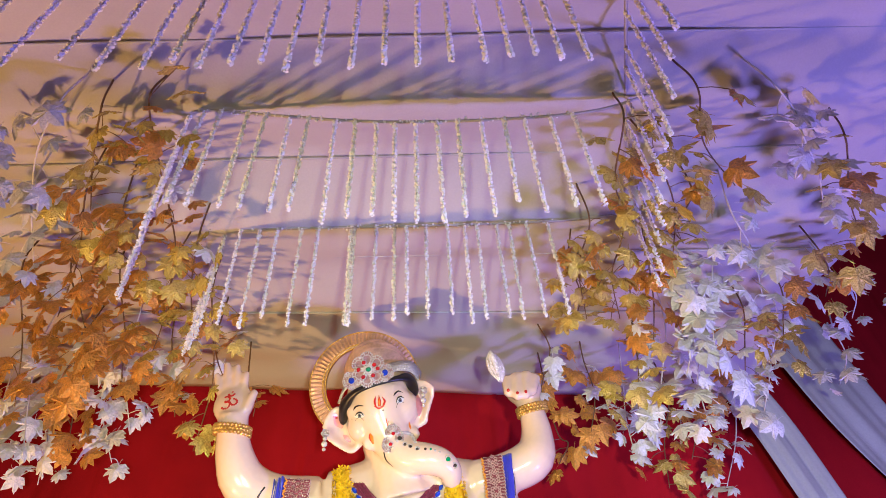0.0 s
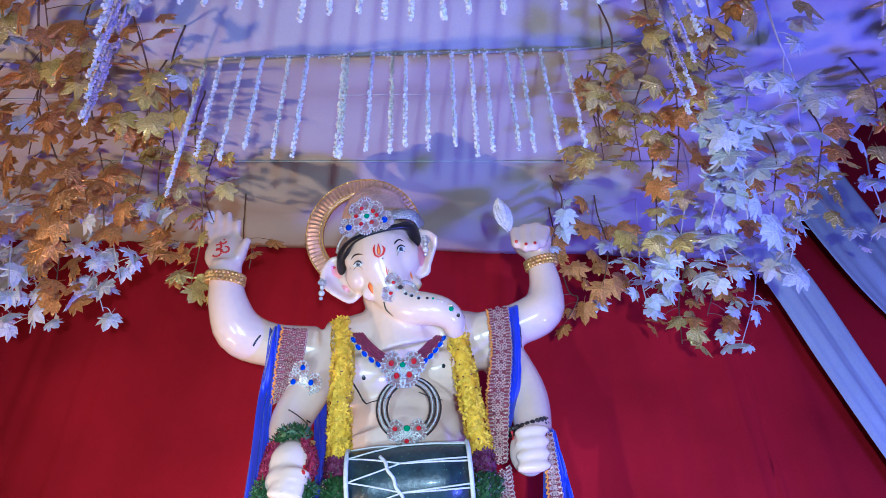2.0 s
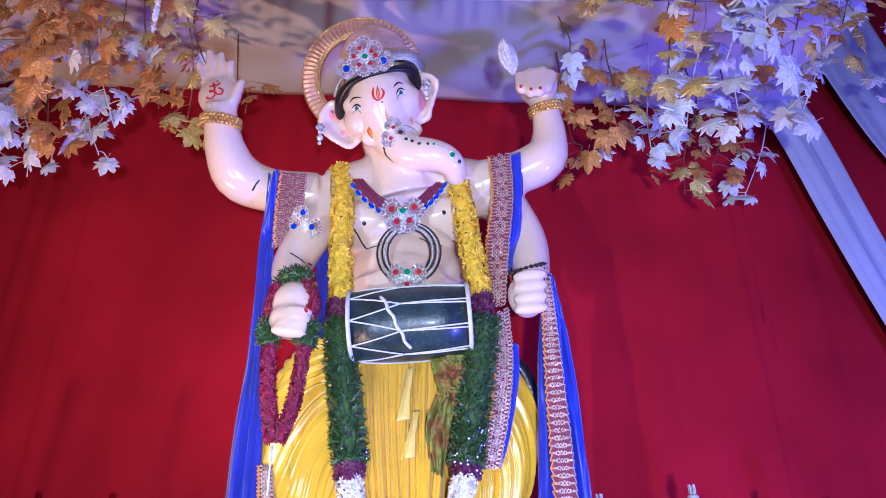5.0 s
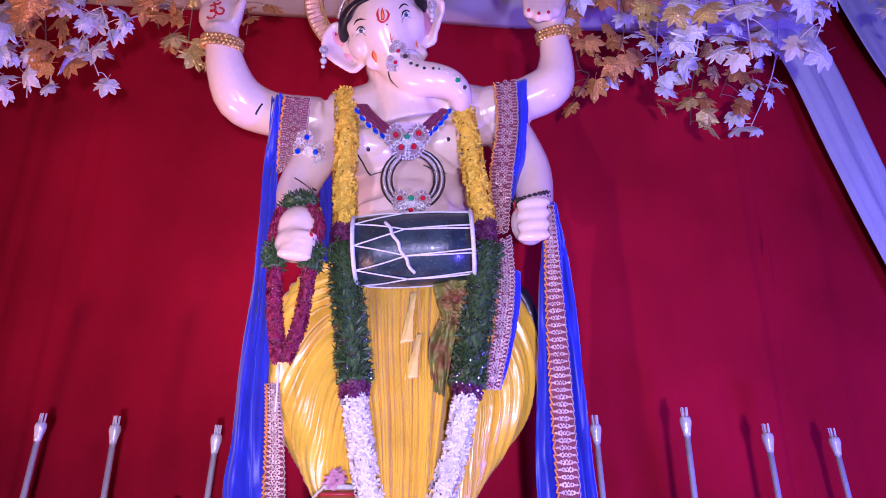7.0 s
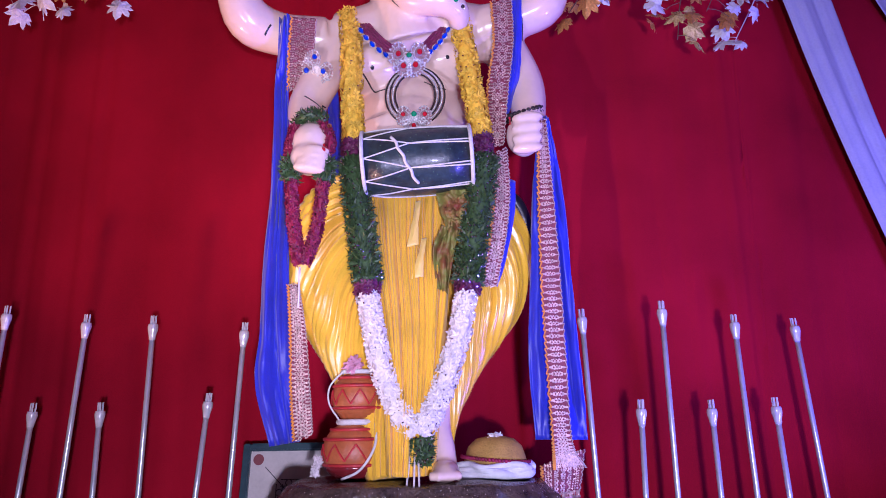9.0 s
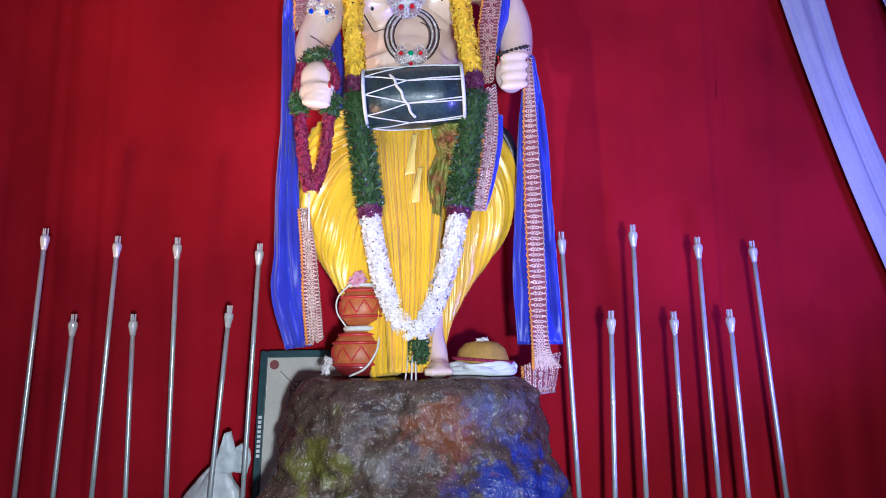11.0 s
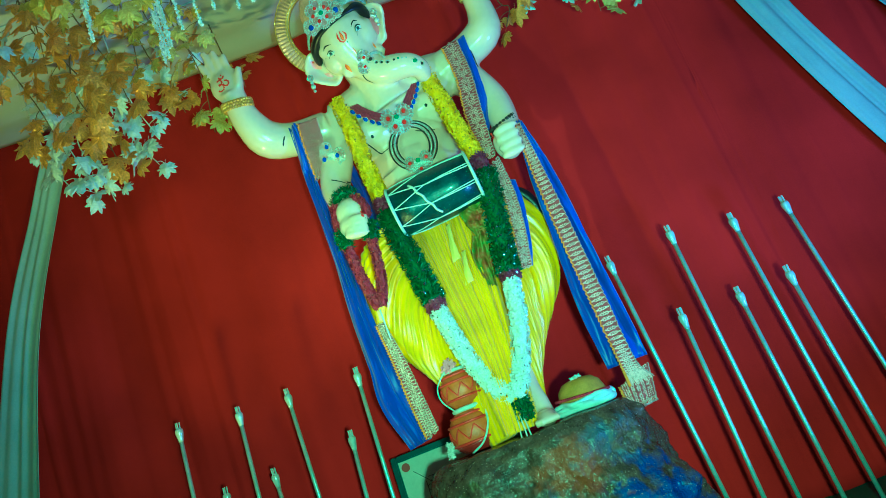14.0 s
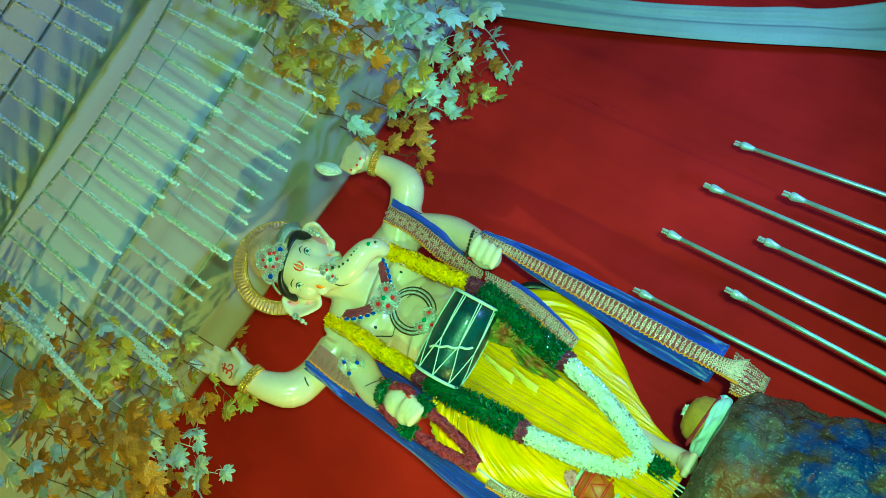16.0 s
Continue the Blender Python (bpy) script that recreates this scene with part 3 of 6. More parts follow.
dhoti = base("dhoti")
bm = bmesh.new()
draped(bm, [(-0.428, 3.580, 2.264), (-0.530, 3.560, 2.035), (-0.553, 3.520, 1.776), (-0.470, 3.480, 1.530), (-0.364, 3.400, 1.270), (-0.292, 3.280, 0.963)], [0.20, 0.25, 0.22, 0.165, 0.12, 0.09], 170, 260, 0.8, 13, 0.19, 5.0, 1.0, 0.8)
part("leg_drape", bm, M_DHOTI, dhoti, smooth=True)
bm = bmesh.new()
draped(bm, [(-0.034, 3.600, 2.263), (0.095, 3.580, 2.028), (0.087, 3.540, 1.768), (-0.021, 3.500, 1.523), (-0.112, 3.420, 1.266), (-0.140, 3.340, 1.041)], [0.20, 0.24, 0.22, 0.165, 0.12, 0.085], 170, 260, 0.8, 13, 0.19, -5.0, 4.0, 0.8)
part("leg_drape", bm, M_DHOTI, dhoti, smooth=True)
bm = bmesh.new()
MID = spline([(-0.228, 3.520, 2.280), (-0.218, 3.420, 1.940), (-0.202, 3.360, 1.614), (-0.201, 3.300, 1.314), (-0.213, 3.220, 0.982)], 81)


def pleat_fn(u, v):
    c = MID[int(round(v * 80))]
    half = float(np.interp(v, (0, 0.25, 0.5, 0.75, 1), (0.21, 0.18, 0.145, 0.120, 0.088)))
    a = 2 * u - 1
    run = u * 10 + 0.5 * noise.noise((u * 5, v * 1.6, 3)) + 0.8 * noise.noise((u * 2, 4, 1)) * v
    saw = run % 1.0
    ridge = math.sin(math.pi * (0.5 * saw / 0.72 if saw < 0.72 else 0.5 + 0.5 * (saw - 0.72) / 0.28)) + 0.22 * math.sin(run * 19 + 5 * noise.noise((u * 6, v * 2, 9)))
    deep = (0.050 - 0.016 * v) * (0.65 + 0.7 * noise.noise((math.floor(run) * 3.1, v * 1.5, 2))) * min(1, 0.35 + 3 * v)
    return Vector((c[0] + a * half + 0.012 * noise.noise((u * 8, v * 2.5, 6)), c[1] - 0.085 * math.sqrt(max(0, 1 - a * a * 0.92)) - deep * ridge, c[2]))


sheet(bm, pleat_fn, 300, 80, thick=0.004)
part("front_pleats", bm, M_DHOTI, dhoti, smooth=True)
tagged(dhoti, "pleated yellow satin dhoti wrapped round the statue's legs", "dhoti")

# ---- drum ----
drum = base("dholki_drum")
DA, DB = Vector((-0.412, 3.300, 2.309)), Vector((0.063, 3.300, 2.337))
d = (DB - DA)
DM = Matrix.Translation((DA + DB) / 2) @ d.to_track_quat("Z", "Y").to_matrix().to_4x4()
DL = d.length / 2
bm = bmesh.new()
lathe(bm, (0, 0, 0), [(0.142, -DL), (0.15, -DL * 0.5), (0.152, 0), (0.15, DL * 0.5), (0.142, DL)], 40)
bmesh.ops.transform(bm, matrix=DM, verts=bm.verts)
M_DRUM = mat("dark_lacquered_wood", (0.025, 0.045, 0.05), 0.38, vary=0.8, scale=9, bump=0.15, coat=0.15)
worked_paint(M_DRUM, 7, 1.2, 0.15, (0.10, 0.20, 0.10), 60)
part("shell", bm, M_DRUM, drum, smooth=True)
tagged(drum, "dark lacquered two-headed drum laced with white cord", "drum")

# ---- rods ----


def make_rod(tip, foot, label):
    rod = base("light_rod")
    t, f = Vector(tip), Vector(foot)
    d = (f - t).normalized()
    f = t + d * ((t.z - 0.012) / -d.z)
    b = bmesh.new()
    tube(b, [f, (f + t) / 2, t - d * -0.0 + d * 0.06], [0.0125] * 3, 4, 12)
    part("tube", b, M_ROD, rod, smooth=True)
    b = bmesh.new()
    tube(b, [t + d * 0.085, t + d * 0.06, t + d * 0.03, t + d * 0.01], [0.014, 0.018, 0.024, 0.021], 8, 14)
    part("cup", b, M_CLEAR, rod, smooth=True)
    b = bmesh.new()
    for k in range(5):
        w = k * 2 * math.pi / 5
        o = Vector((math.cos(w) * 0.011, math.sin(w) * 0.011, 0))
        tube(b, [t + d * 0.015 + o, t - d * 0.03 + o * 1.1], [0.004, 0.003], 3, 6)
    part("bulb_pin", b, M_CLEAR, rod)
    tagged(rod, label, "light rod", "rods standing beside the statue")


for tip, foot in (((-2.162, 3.650, 1.726), (-2.231, 3.650, 0.272)), ((-1.775, 3.650, 1.678), (-1.842, 3.650, 0.255)), ((-1.456, 3.650, 1.666), (-1.461, 3.650, 0.239)), ((-1.018, 3.650, 1.626), (-1.079, 3.650, 0.253)),
                  ((0.580, 3.600, 1.655), (0.620, 3.600, 0.164)), ((0.943, 3.550, 1.679), (0.934, 3.550, 0.163)), ((1.302, 3.620, 1.620), (1.323, 3.620, 0.129)), ((1.649, 3.750, 1.615), (1.731, 3.750, 0.080))):
    make_rod(tip, foot, "tall silver metal rod with a clear plastic tip")
for tip, foot in (((-2.010, 3.700, 1.269), (-2.065, 3.700, 0.252)), ((-1.702, 3.720, 1.267), (-1.697, 3.720, 0.232)), ((-1.169, 3.650, 1.299), (-1.250, 3.650, 0.230)),
                  ((0.795, 3.500, 1.232), (0.765, 3.500, 0.182)), ((1.144, 3.600, 1.228), (1.146, 3.600, 0.142)), ((1.413, 3.550, 1.232), (1.442, 3.550, 0.142))):
    make_rod(tip, foot, "short silver metal rod with a clear plastic tip")

# ---- hanging strings ----


def string_mesh(seed, length):
    r = random.Random(seed)
    b = bmesh.new()
    tube(b, [(0, 0, 0), (0, 0, -length)], [0.003, 0.003], 2, 5)
    n = int(length / 0.0030)
    for k in range(n):
        z = -length * k / n
        a = r.random() * 6.28
        s = r.uniform(0.007, 0.0115)
        o = Vector((math.cos(a), math.sin(a), r.uniform(-0.5, 0.5))) * s
        p = Vector((0, 0, z))
        q = Vector((-math.sin(a), math.cos(a), r.uniform(-0.8, 0.8))) * s * 0.7
        v = [b.verts.new(p), b.verts.new(p + o * 0.7 + q), b.verts.new(p + o * 1.1), b.verts.new(p + o * 0.7 - q)]
        b.faces.new(v)
    me = bpy.data.meshes.new("flower_string")
    b.to_mesh(me)
    b.free()
    me.materials.append(M_STRING)
    return me


STRINGS = [string_mesh(k, 0.60) for k in range(4)]
rr = random.Random(5)


def hang(x, y, z, tilt=0.0, yaw=0.0):
    ob = new("flower_string", STRINGS[rr.randrange(4)])
    ob.matrix_basis = pose(x, y, z, yaw, tilt + rr.uniform(-1, 1), rr.uniform(0, 360)) @ Matrix.Diagonal((1, 1, rr.uniform(0.93, 1.03), 1))
    tagged(ob, "white foam flower string hanging from a ceiling cord", "flower string", "flower strings under the ceiling")


for y, zs, xs in ((1.15, (3.70, 3.66, 3.68), (-0.96, -0.85, -0.75, -0.69, -0.60, -0.52, -0.44, -0.36, -0.26, -0.17, -0.07, 0.02, 0.11, 0.19, 0.26, 0.33, 0.41)),
                  (1.66, (3.735, 3.615, 3.64), (-0.92, -0.85, -0.74, -0.67, -0.58, -0.50, -0.40, -0.32, -0.24, -0.17, -0.09, -0.01, 0.07, 0.16, 0.25, 0.33, 0.43, 0.52)),
                  (2.33, (3.80, 3.785, 3.79), (-0.92, -0.83, -0.75, -0.64, -0.56, -0.41, -0.395, -0.29, -0.21, -0.15, -0.06, 0.04, 0.12, 0.18, 0.27, 0.33, 0.41, 0.51))):
    x0, x1 = xs[0], xs[-1]
    sag = [Vector((x0, y, zs[0])), Vector(((x0 + x1) / 2, y, zs[1])), Vector((x1, y, zs[2]))]
    bm = bmesh.new()
    tube(bm, [(x0 - 0.4, y - 0.02, ceil_z(x0 - 0.4, y - 0.02))] + sag + [(x1 + 0.35, y - 0.02, ceil_z(x1 + 0.35, y - 0.02))], [0.006] * 5, 40, 6)
    tagged(part("ceiling_cord", bm, M_CORD, smooth=True), "thin grey cord strung under the tent ceiling", "cord")
    curve = spline(sag, 41)
    for k, x in enumerate(xs):
        hang(x, y + rr.uniform(-0.01, 0.01), float(np.interp(x, [q[0] for q in curve], [q[2] for q in curve])) + 0.002, -5 if (y == 1.66 and k == 14) else 0)
    bm = bmesh.new()
    for k in range(110):
        q = curve[rr.randrange(41)]
        ball(bm, (q[0] + rr.uniform(-0.03, 0.03), q[1] + rr.uniform(-0.008, 0.008), q[2] + rr.uniform(-0.010, 0.008)), rr.uniform(0.003, 0.007), u=5, v=3)
    tagged(part("cord_flowers", bm, M_STRING), "white foam flowers wound along the ceiling cord", "flower string", kind="stuff")
for x, y in ((-1.35, 1.12), (-1.22, 1.14), (-1.08, 1.15)):
    hang(x, y, 3.71)
for (xa, ya), (xb, yb), n in (((-0.98, 1.68), (-1.28, 2.2), 7), ((-1.0, 2.36), (-1.2, 2.75), 5), ((0.64, 1.08), (0.86, 2.2), 11)):
    bm = bmesh.new()
    za, zb = ceil_z(xa, ya) - 0.03, ceil_z(xb, yb) - 0.03
    tube(bm, [(xa, ya, za), ((xa + xb) / 2, (ya + yb) / 2, (za + zb) / 2 - 0.02), (xb, yb, zb)], [0.006] * 3, 16, 6)
    tagged(part("ceiling_cord", bm, M_CORD, smooth=True), "thin grey cord strung under the tent ceiling", "cord")
    for k in range(n):
        u = (k + rr.uniform(-0.2, 0.2)) / (n - 1)
        hang(xa + (xb - xa) * u, ya + (yb - ya) * u, za + (zb - za) * u - 0.02 * math.sin(math.pi * min(1, max(0, u))) + 0.004)

# ---- drum fittings ----
M_LACE = mat("white_cotton_cord", (0.68, 0.66, 0.62), 0.8, vary=0.2, scale=60, bump=0.4, bscale=300)
M_HIDE = mat("pale_drum_hide", (0.62, 0.56, 0.46), 0.6, vary=0.2)
for e in (-1, 1):
    bm = bmesh.new()
    lathe(bm, (0, 0, 0), [(0.02, e * (DL + 0.004)), (0.13, e * (DL + 0.006)), (0.138, e * (DL + 0.003))], 40)
    bmesh.ops.transform(bm, matrix=DM, verts=bm.verts)
    part("drumhead", bm, M_HIDE, drum, smooth=True)
    bm = bmesh.new()
    ring(bm, (0, 0, e * DL), 0.146, 0.009, n=40)
    bmesh.ops.transform(bm, matrix=DM, verts=bm.verts)
    part("hoop", bm, M_LACE, drum, "white hoop", smooth=True)


def drum_pt(a, u):
    w = radians(a)
    r = 0.157 - 0.012 * u * u
    return DM @ Vector((math.cos(w) * r, math.sin(w) * r, u * DL))


def lace(pts, r=0.0034, parent=None):
    b = bmesh.new()
    tube(b, pts, [r] * len(pts), len(pts) * 5, 6)
    part("lace", b, M_LACE, parent or drum, smooth=True)


FACE = math.degrees(math.atan2((DM.inverted().to_3x3() @ Vector((0, -1, -0.25))).y, (DM.inverted().to_3x3() @ Vector((0, -1, -0.25))).x))
for k in range(-4, 5):
    a = FACE + k * 40 - 4
    lace([drum_pt(a, -0.98), drum_pt(a + 9, -0.58), drum_pt(a + 20, -0.12)])
    lace([drum_pt(a + 40, -0.98), drum_pt(a + 31, -0.58), drum_pt(a + 20, -0.12)])
    lace([drum_pt(a + 20, -0.12), drum_pt(a + 18, 0.4), drum_pt(a + 16, 0.98)], 0.0036)
    lace([drum_pt(a + 20, -0.12), drum_pt(a + 21, 0.4), drum_pt(a + 22, 0.98)], 0.0036)
lace([drum_pt(FACE + k * 12 - 40, -0.45 + 0.06 * k + 0.03 * (k % 2)) for k in range(8)], 0.007)

# ---- crown ----
M_SILVER = mat("silver_filigree", (0.88, 0.84, 0.80), 0.25, 0.35, vary=0.3, scale=60, bump=0.9, bscale=160)
M_GOLDM = mat("gold_metal", (0.80, 0.50, 0.15), 0.28, 0.7, vary=0.3, scale=30, bump=0.5, bscale=120)
M_ROSEGOLD = mat("rose_gold_halo", (0.70, 0.45, 0.33), 0.35, 0.45, vary=0.35, scale=12, bump=0.3, bscale=80)
M_RUBY = mat("red_stone", (0.55, 0.01, 0.02), 0.08, vary=0.3, coat=0.8)
M_SAPPHIRE = mat("blue_stone", (0.01, 0.05, 0.55), 0.08, vary=0.3, coat=0.8)
M_EMERALD = mat("green_stone", (0.01, 0.30, 0.13), 0.08, vary=0.3, coat=0.8)
M_BACKPLATE = mat("pink_backing_foil", (0.42, 0.26, 0.25), 0.35, 0.3, vary=0.4, scale=70, bump=0.8, bscale=240)
M_LACEBAND = mat("silver_sequin_band", (0.55, 0.60, 0.66), 0.3, 0.6, vary=0.5, scale=90, bump=0.9, bscale=220)


def stone(p, r, m, parent, squash=0.5, tall=1.0):
    b = bmesh.new()
    ball(b, p, (r, r * squash, r * tall), u=10, v=6)
    part("stone", b, m, parent, smooth=True)


def petal_brooch(c, petals, size, parent, name="brooch", m=None, lean=(0, 0, 0)):
    """A filigree flower: petals are (angle, length, width); each is a pierced plate with a beaded rim."""
    m = m or M_SILVER
    mm = pose(*c, *lean)
    body = bmesh.new()
    ring(body, mm @ Vector((0, -0.008, 0)), size * 0.2, size * 0.06, (90 + lean[0], lean[1], lean[2]), 16, 6)
    ball(body, mm @ Vector((0, -0.002, 0)), (size * 0.22, 0.006, size * 0.22), lean, 12, 6)
    hub = part(name, body, m, parent, "silver filigree flower brooch", smooth=True)
    for a, l, w in petals:
        b = bmesh.new()
        ca, sa = math.cos(radians(a)), math.sin(radians(a))

        def at(u, v, y):
            return mm @ Vector(((u * ca - v * sa) * size, y, (u * sa + v * ca) * size))

        def rim(t, k=1.0):
            return l * (0.56 + 0.44 * k * math.cos(t)), w * 0.72 * k * math.sin(t) * (1 + 0.25 * math.cos(t))

        n = 20
        mid = b.verts.new(at(l * 0.56, 0, 0.002))
        edge = [b.verts.new(at(*rim(2 * math.pi * k / n), 0.0)) for k in range(n)]
        for k in range(n):
            b.faces.new((mid, edge[k], edge[(k + 1) % n])).material_index = 1
        for k0, r0 in ((1.0, 0.055), (0.62, 0.04)):
            for k in range(n):
                t = 2 * math.pi * k / n
                ball(b, at(*rim(t, k0), -0.004), size * r0, u=6, v=4)
        for k in range(9):
            t = 2 * math.pi * (k + 0.5) / 9
            u, v = rim(t, 0.81)
            tube(b, [at(*rim(t, 0.98), -0.004), at(u, v, -0.006), at(*rim(t, 0.66), -0.004)], [size * 0.03] * 3, 4, 5)
        part("petal", b, [m, M_BACKPLATE], hub)
    return hub


crown = base("crown")
HC = Vector((-0.405, 3.212, 3.542))
HM = Matrix.Translation(HC) @ pose(0, 0, 0, 0, -4, -4) @ pose(0, 0, 0, 112)
b = bmesh.new()
n = 220
rows = []
for i in range(n):
    a = radians(-30 + 262 * i / (n - 1))
    w = 0.010 * (0.5 + 0.5 * math.sin(i * 2 * math.pi / 4))
    prof = ((0.206, 0.0), (0.214, 0.010), (0.232, 0.012 + w), (0.262, 0.014 + w), (0.284, 0.010 + 0.6 * w), (0.290, 0.0), (0.288, -0.012), (0.206, -0.012))
    rows.append([b.verts.new(HM @ Vector((r * math.cos(a), r * math.sin(a), z))) for r, z in prof])
for i in range(n - 1):
    for j in range(8):
        b.faces.new((rows[i][j], rows[i + 1][j], rows[i + 1][(j + 1) % 8], rows[i][(j + 1) % 8]))
b.faces.new(rows[0])
b.faces.new(list(reversed(rows[-1])))
part("halo", b, M_ROSEGOLD, crown, "fluted rose-gold halo rim")
for r in (0.208, 0.222, 0.288):
    b = bmesh.new()
    pts = [HM @ Vector((r * math.cos(radians(a)), r * math.sin(radians(a)), 0.012)) for a in range(-30, 233, 8)]
    tube(b, pts, [0.0045] * len(pts), len(pts) * 2, 6)
    part("halo_rim", b, M_GOLDM, crown, smooth=True)
CT = Matrix.Translation(Vector((-0.344, 3.164, 3.597))) @ pose(0, 0, 0, -20, -12, 0)
b = bmesh.new()
prof = [(0.165, -0.06)]
for k, (r, z) in enumerate(((0.165, 0.0), (0.150, 0.05), (0.128, 0.095), (0.100, 0.135), (0.066, 0.165))):
    prof += [(r - 0.012, z - 0.012), (r, z), (r + 0.002, z + 0.012), (r - 0.010, z + 0.026)]
prof += [(0.03, 0.205), (0.008, 0.21)]
lathe(b, (0, 0, 0), prof, 44)
bmesh.ops.transform(b, matrix=CT, verts=b.verts)
part("dome", b, M_ROSEGOLD, crown, "coiled rose-gold dome", smooth=True)
b = bmesh.new()
BAND = [(-0.536, 3.226, 3.439), (-0.509, 3.148, 3.445), (-0.464, 3.084, 3.445), (-0.385, 3.044, 3.451), (-0.292, 3.037, 3.473), (-0.215, 3.057, 3.507), (-0.16, 3.107, 3.532), (-0.124, 3.194, 3.539)]
BUP = [Vector(p) + Vector((0.012, 0.03, 0.080)) for p in BAND]
lo, hi = spline(BAND, 61), spline(BUP, 61)
sheet(b, lambda u, v: Vector(lo[int(round(u * 60))]).lerp(Vector(hi[int(round(u * 60))]), v) - GAZE * (0.014 * math.sin(math.pi * v)), 60, 8, thick=0.008)
part("band", b, M_LACEBAND, crown, "silver sequinned band", smooth=True)
b = bmesh.new()
for row in range(6):
    for k in range(56):
        u = (k + 0.5 * (row % 2)) / 56
        v = (row + 0.5) / 6
        i = int(u * 60)
        ball(b, Vector(lo[i]).lerp(Vector(lo[i + 1]), u * 60 - i).lerp(Vector(hi[i]).lerp(Vector(hi[i + 1]), u * 60 - i), v) - GAZE * (0.014 * math.sin(math.pi * v) + 0.009), 0.0058, u=6, v=4)
tagged(part("bead_cover", b, M_SILVER, crown, "fine silver beadwork", smooth=True), kind="stuff")
BC = Vector((-0.366, 2.98, 3.462))
petal_brooch(BC, [(a, 1.0, 0.5) for a in (97, 150, 38, 212, 262, 318)], 0.086, crown, lean=(37, 0, 0))
stone(BC - GAZE * 0.014, 0.013, M_EMERALD, crown)
for c in ((-0.387, 2.946, 3.479), (-0.336, 2.957, 3.472), (-0.413, 2.965, 3.45), (-0.391, 2.989, 3.423), (-0.342, 2.988, 3.431), (-0.319, 2.969, 3.458)):
    stone(Vector(c), 0.0105, M_RUBY, crown, tall=1.2)
for c in ((-0.451, 3.017, 3.426), (-0.287, 3.009, 3.462)):
    petal_brooch(c, [(a, 0.8, 0.85) for a in (20, 92, 164, 236, 308)], 0.052, crown, "side_brooch", lean=(37, 0, 0))
    stone(Vector(c) - GAZE * 0.016, 0.016, M_SAPPHIRE, crown, tall=1.2)
tagged(crown, "rose-gold crown with fluted halo and jewelled silver brooch", "crown")

hair = base("hair")
b = bmesh.new()
tube(b, [(-0.516, 3.279, 3.357), (-0.504, 3.216, 3.376), (-0.486, 3.157, 3.397), (-0.442, 3.096, 3.408), (-0.375, 3.059, 3.416), (-0.292, 3.051, 3.438), (-0.22, 3.064, 3.465), (-0.175, 3.101, 3.489), (-0.151, 3.163, 3.478), (-0.151, 3.228, 3.46)], [0.020, 0.030, 0.030, 0.018, 0.013, 0.012, 0.017, 0.030, 0.030, 0.018], 44, 12, 0.8)
part("hair_roll", b, M_BLACK, hair, smooth=True)
tagged(hair, "black hair roll under the crown band", "hair")

# ---- earrings ----
for c in ((-0.591, 3.227, 3.266), (-0.098, 3.12, 3.427)):
    e = base("earring")
    petal_brooch(c, [(a, 0.8, 0.9) for a in (0, 72, 144, 216, 288)], 0.024, e, "stud", lean=(30, 0, 0))
    for k, r in ((1, 0.011), (2, 0.015), (3, 0.009)):
        b = bmesh.new()
        ball(b, (c[0], c[1], c[2] - 0.03 * k), r, u=12, v=8)
        part("drop", b, M_SILVER, e, smooth=True)
    tagged(e, "silver flower earring with hanging drops", "earring")

# ---- necklaces ----
M_MAROON = mat("maroon_bead_strand", (0.25, 0.03, 0.10), 0.35, vary=0.5, scale=80, bump=0.8, bscale=200)
M_ANTIQUE = mat("blackened_metal_strand", (0.07, 0.055, 0.05), 0.35, 0.6, vary=0.5, scale=70, bump=0.6, bscale=180)
neck = base("necklace")
NL = [(-0.469, 3.420, 3.180), (-0.404, 3.340, 3.014), (-0.315, 3.320, 2.912), (-0.229, 3.320, 2.866)]
NR = [(-0.022, 3.440, 3.164), (-0.058, 3.360, 3.028), (-0.120, 3.330, 2.929), (-0.196, 3.320, 2.866)]
for side in (NL, NR):
    for k in range(4):
        b = bmesh.new()
        pts = [Vector(p) + Vector((0.0, 0.004 * k, 0.013 * (k - 1.5))) + Vector((0.008 * (k - 1.5) * (1 if side is NL else -1), 0, 0)) for p in side]
        tube(b, pts, [0.0085] * 4, 24, 8)
        part("strand", b, M_MAROON, neck, smooth=True)
    line = spline(side, 26)
    for k in range(8):
        q = Vector(line[3 + 3 * k if 3 + 3 * k < 26 else 25][:3]) + Vector((-0.020 if side is NL else 0.020, -0.012, -0.036))
        b = bmesh.new()
        ball(b, q, (0.0105, 0.007, 0.018), (0, -35 if side is NL else 35, 0), 10, 8)
        drop = part("drop_stone", b, M_SAPPHIRE, neck, "blue drop stone", smooth=True)
        b = bmesh.new()
        ring(b, q + Vector((0, 0.003, 0)), 0.0135, 0.003, (90, -35 if side is NL else 35, 0), 14, 5)
        part("setting", b, M_SILVER, drop, smooth=True)
PC = Vector((-0.210, 3.300, 2.834))
petal_brooch(PC, [(28, 1.0, 0.7), (152, 1.0, 0.7), (235, 0.85, 0.6), (305, 0.85, 0.6)], 0.1, neck, "pendant", lean=(14, 0, 0))
stone(PC + Vector((0, -0.02, 0.012)), 0.014, M_EMERALD, neck)
for dx, dz in ((-0.05, 0.022), (0.05, 0.03), (-0.026, -0.04), (0.03, -0.036)):
    stone(PC + Vector((dx, -0.018, dz)), 0.013, M_RUBY, neck, tall=1.2)
tagged(neck, "maroon bead necklace with blue drops and silver pendant", "necklace")
choker = base("necklace")
C2 = Vector((-0.186, 3.360, 2.665))
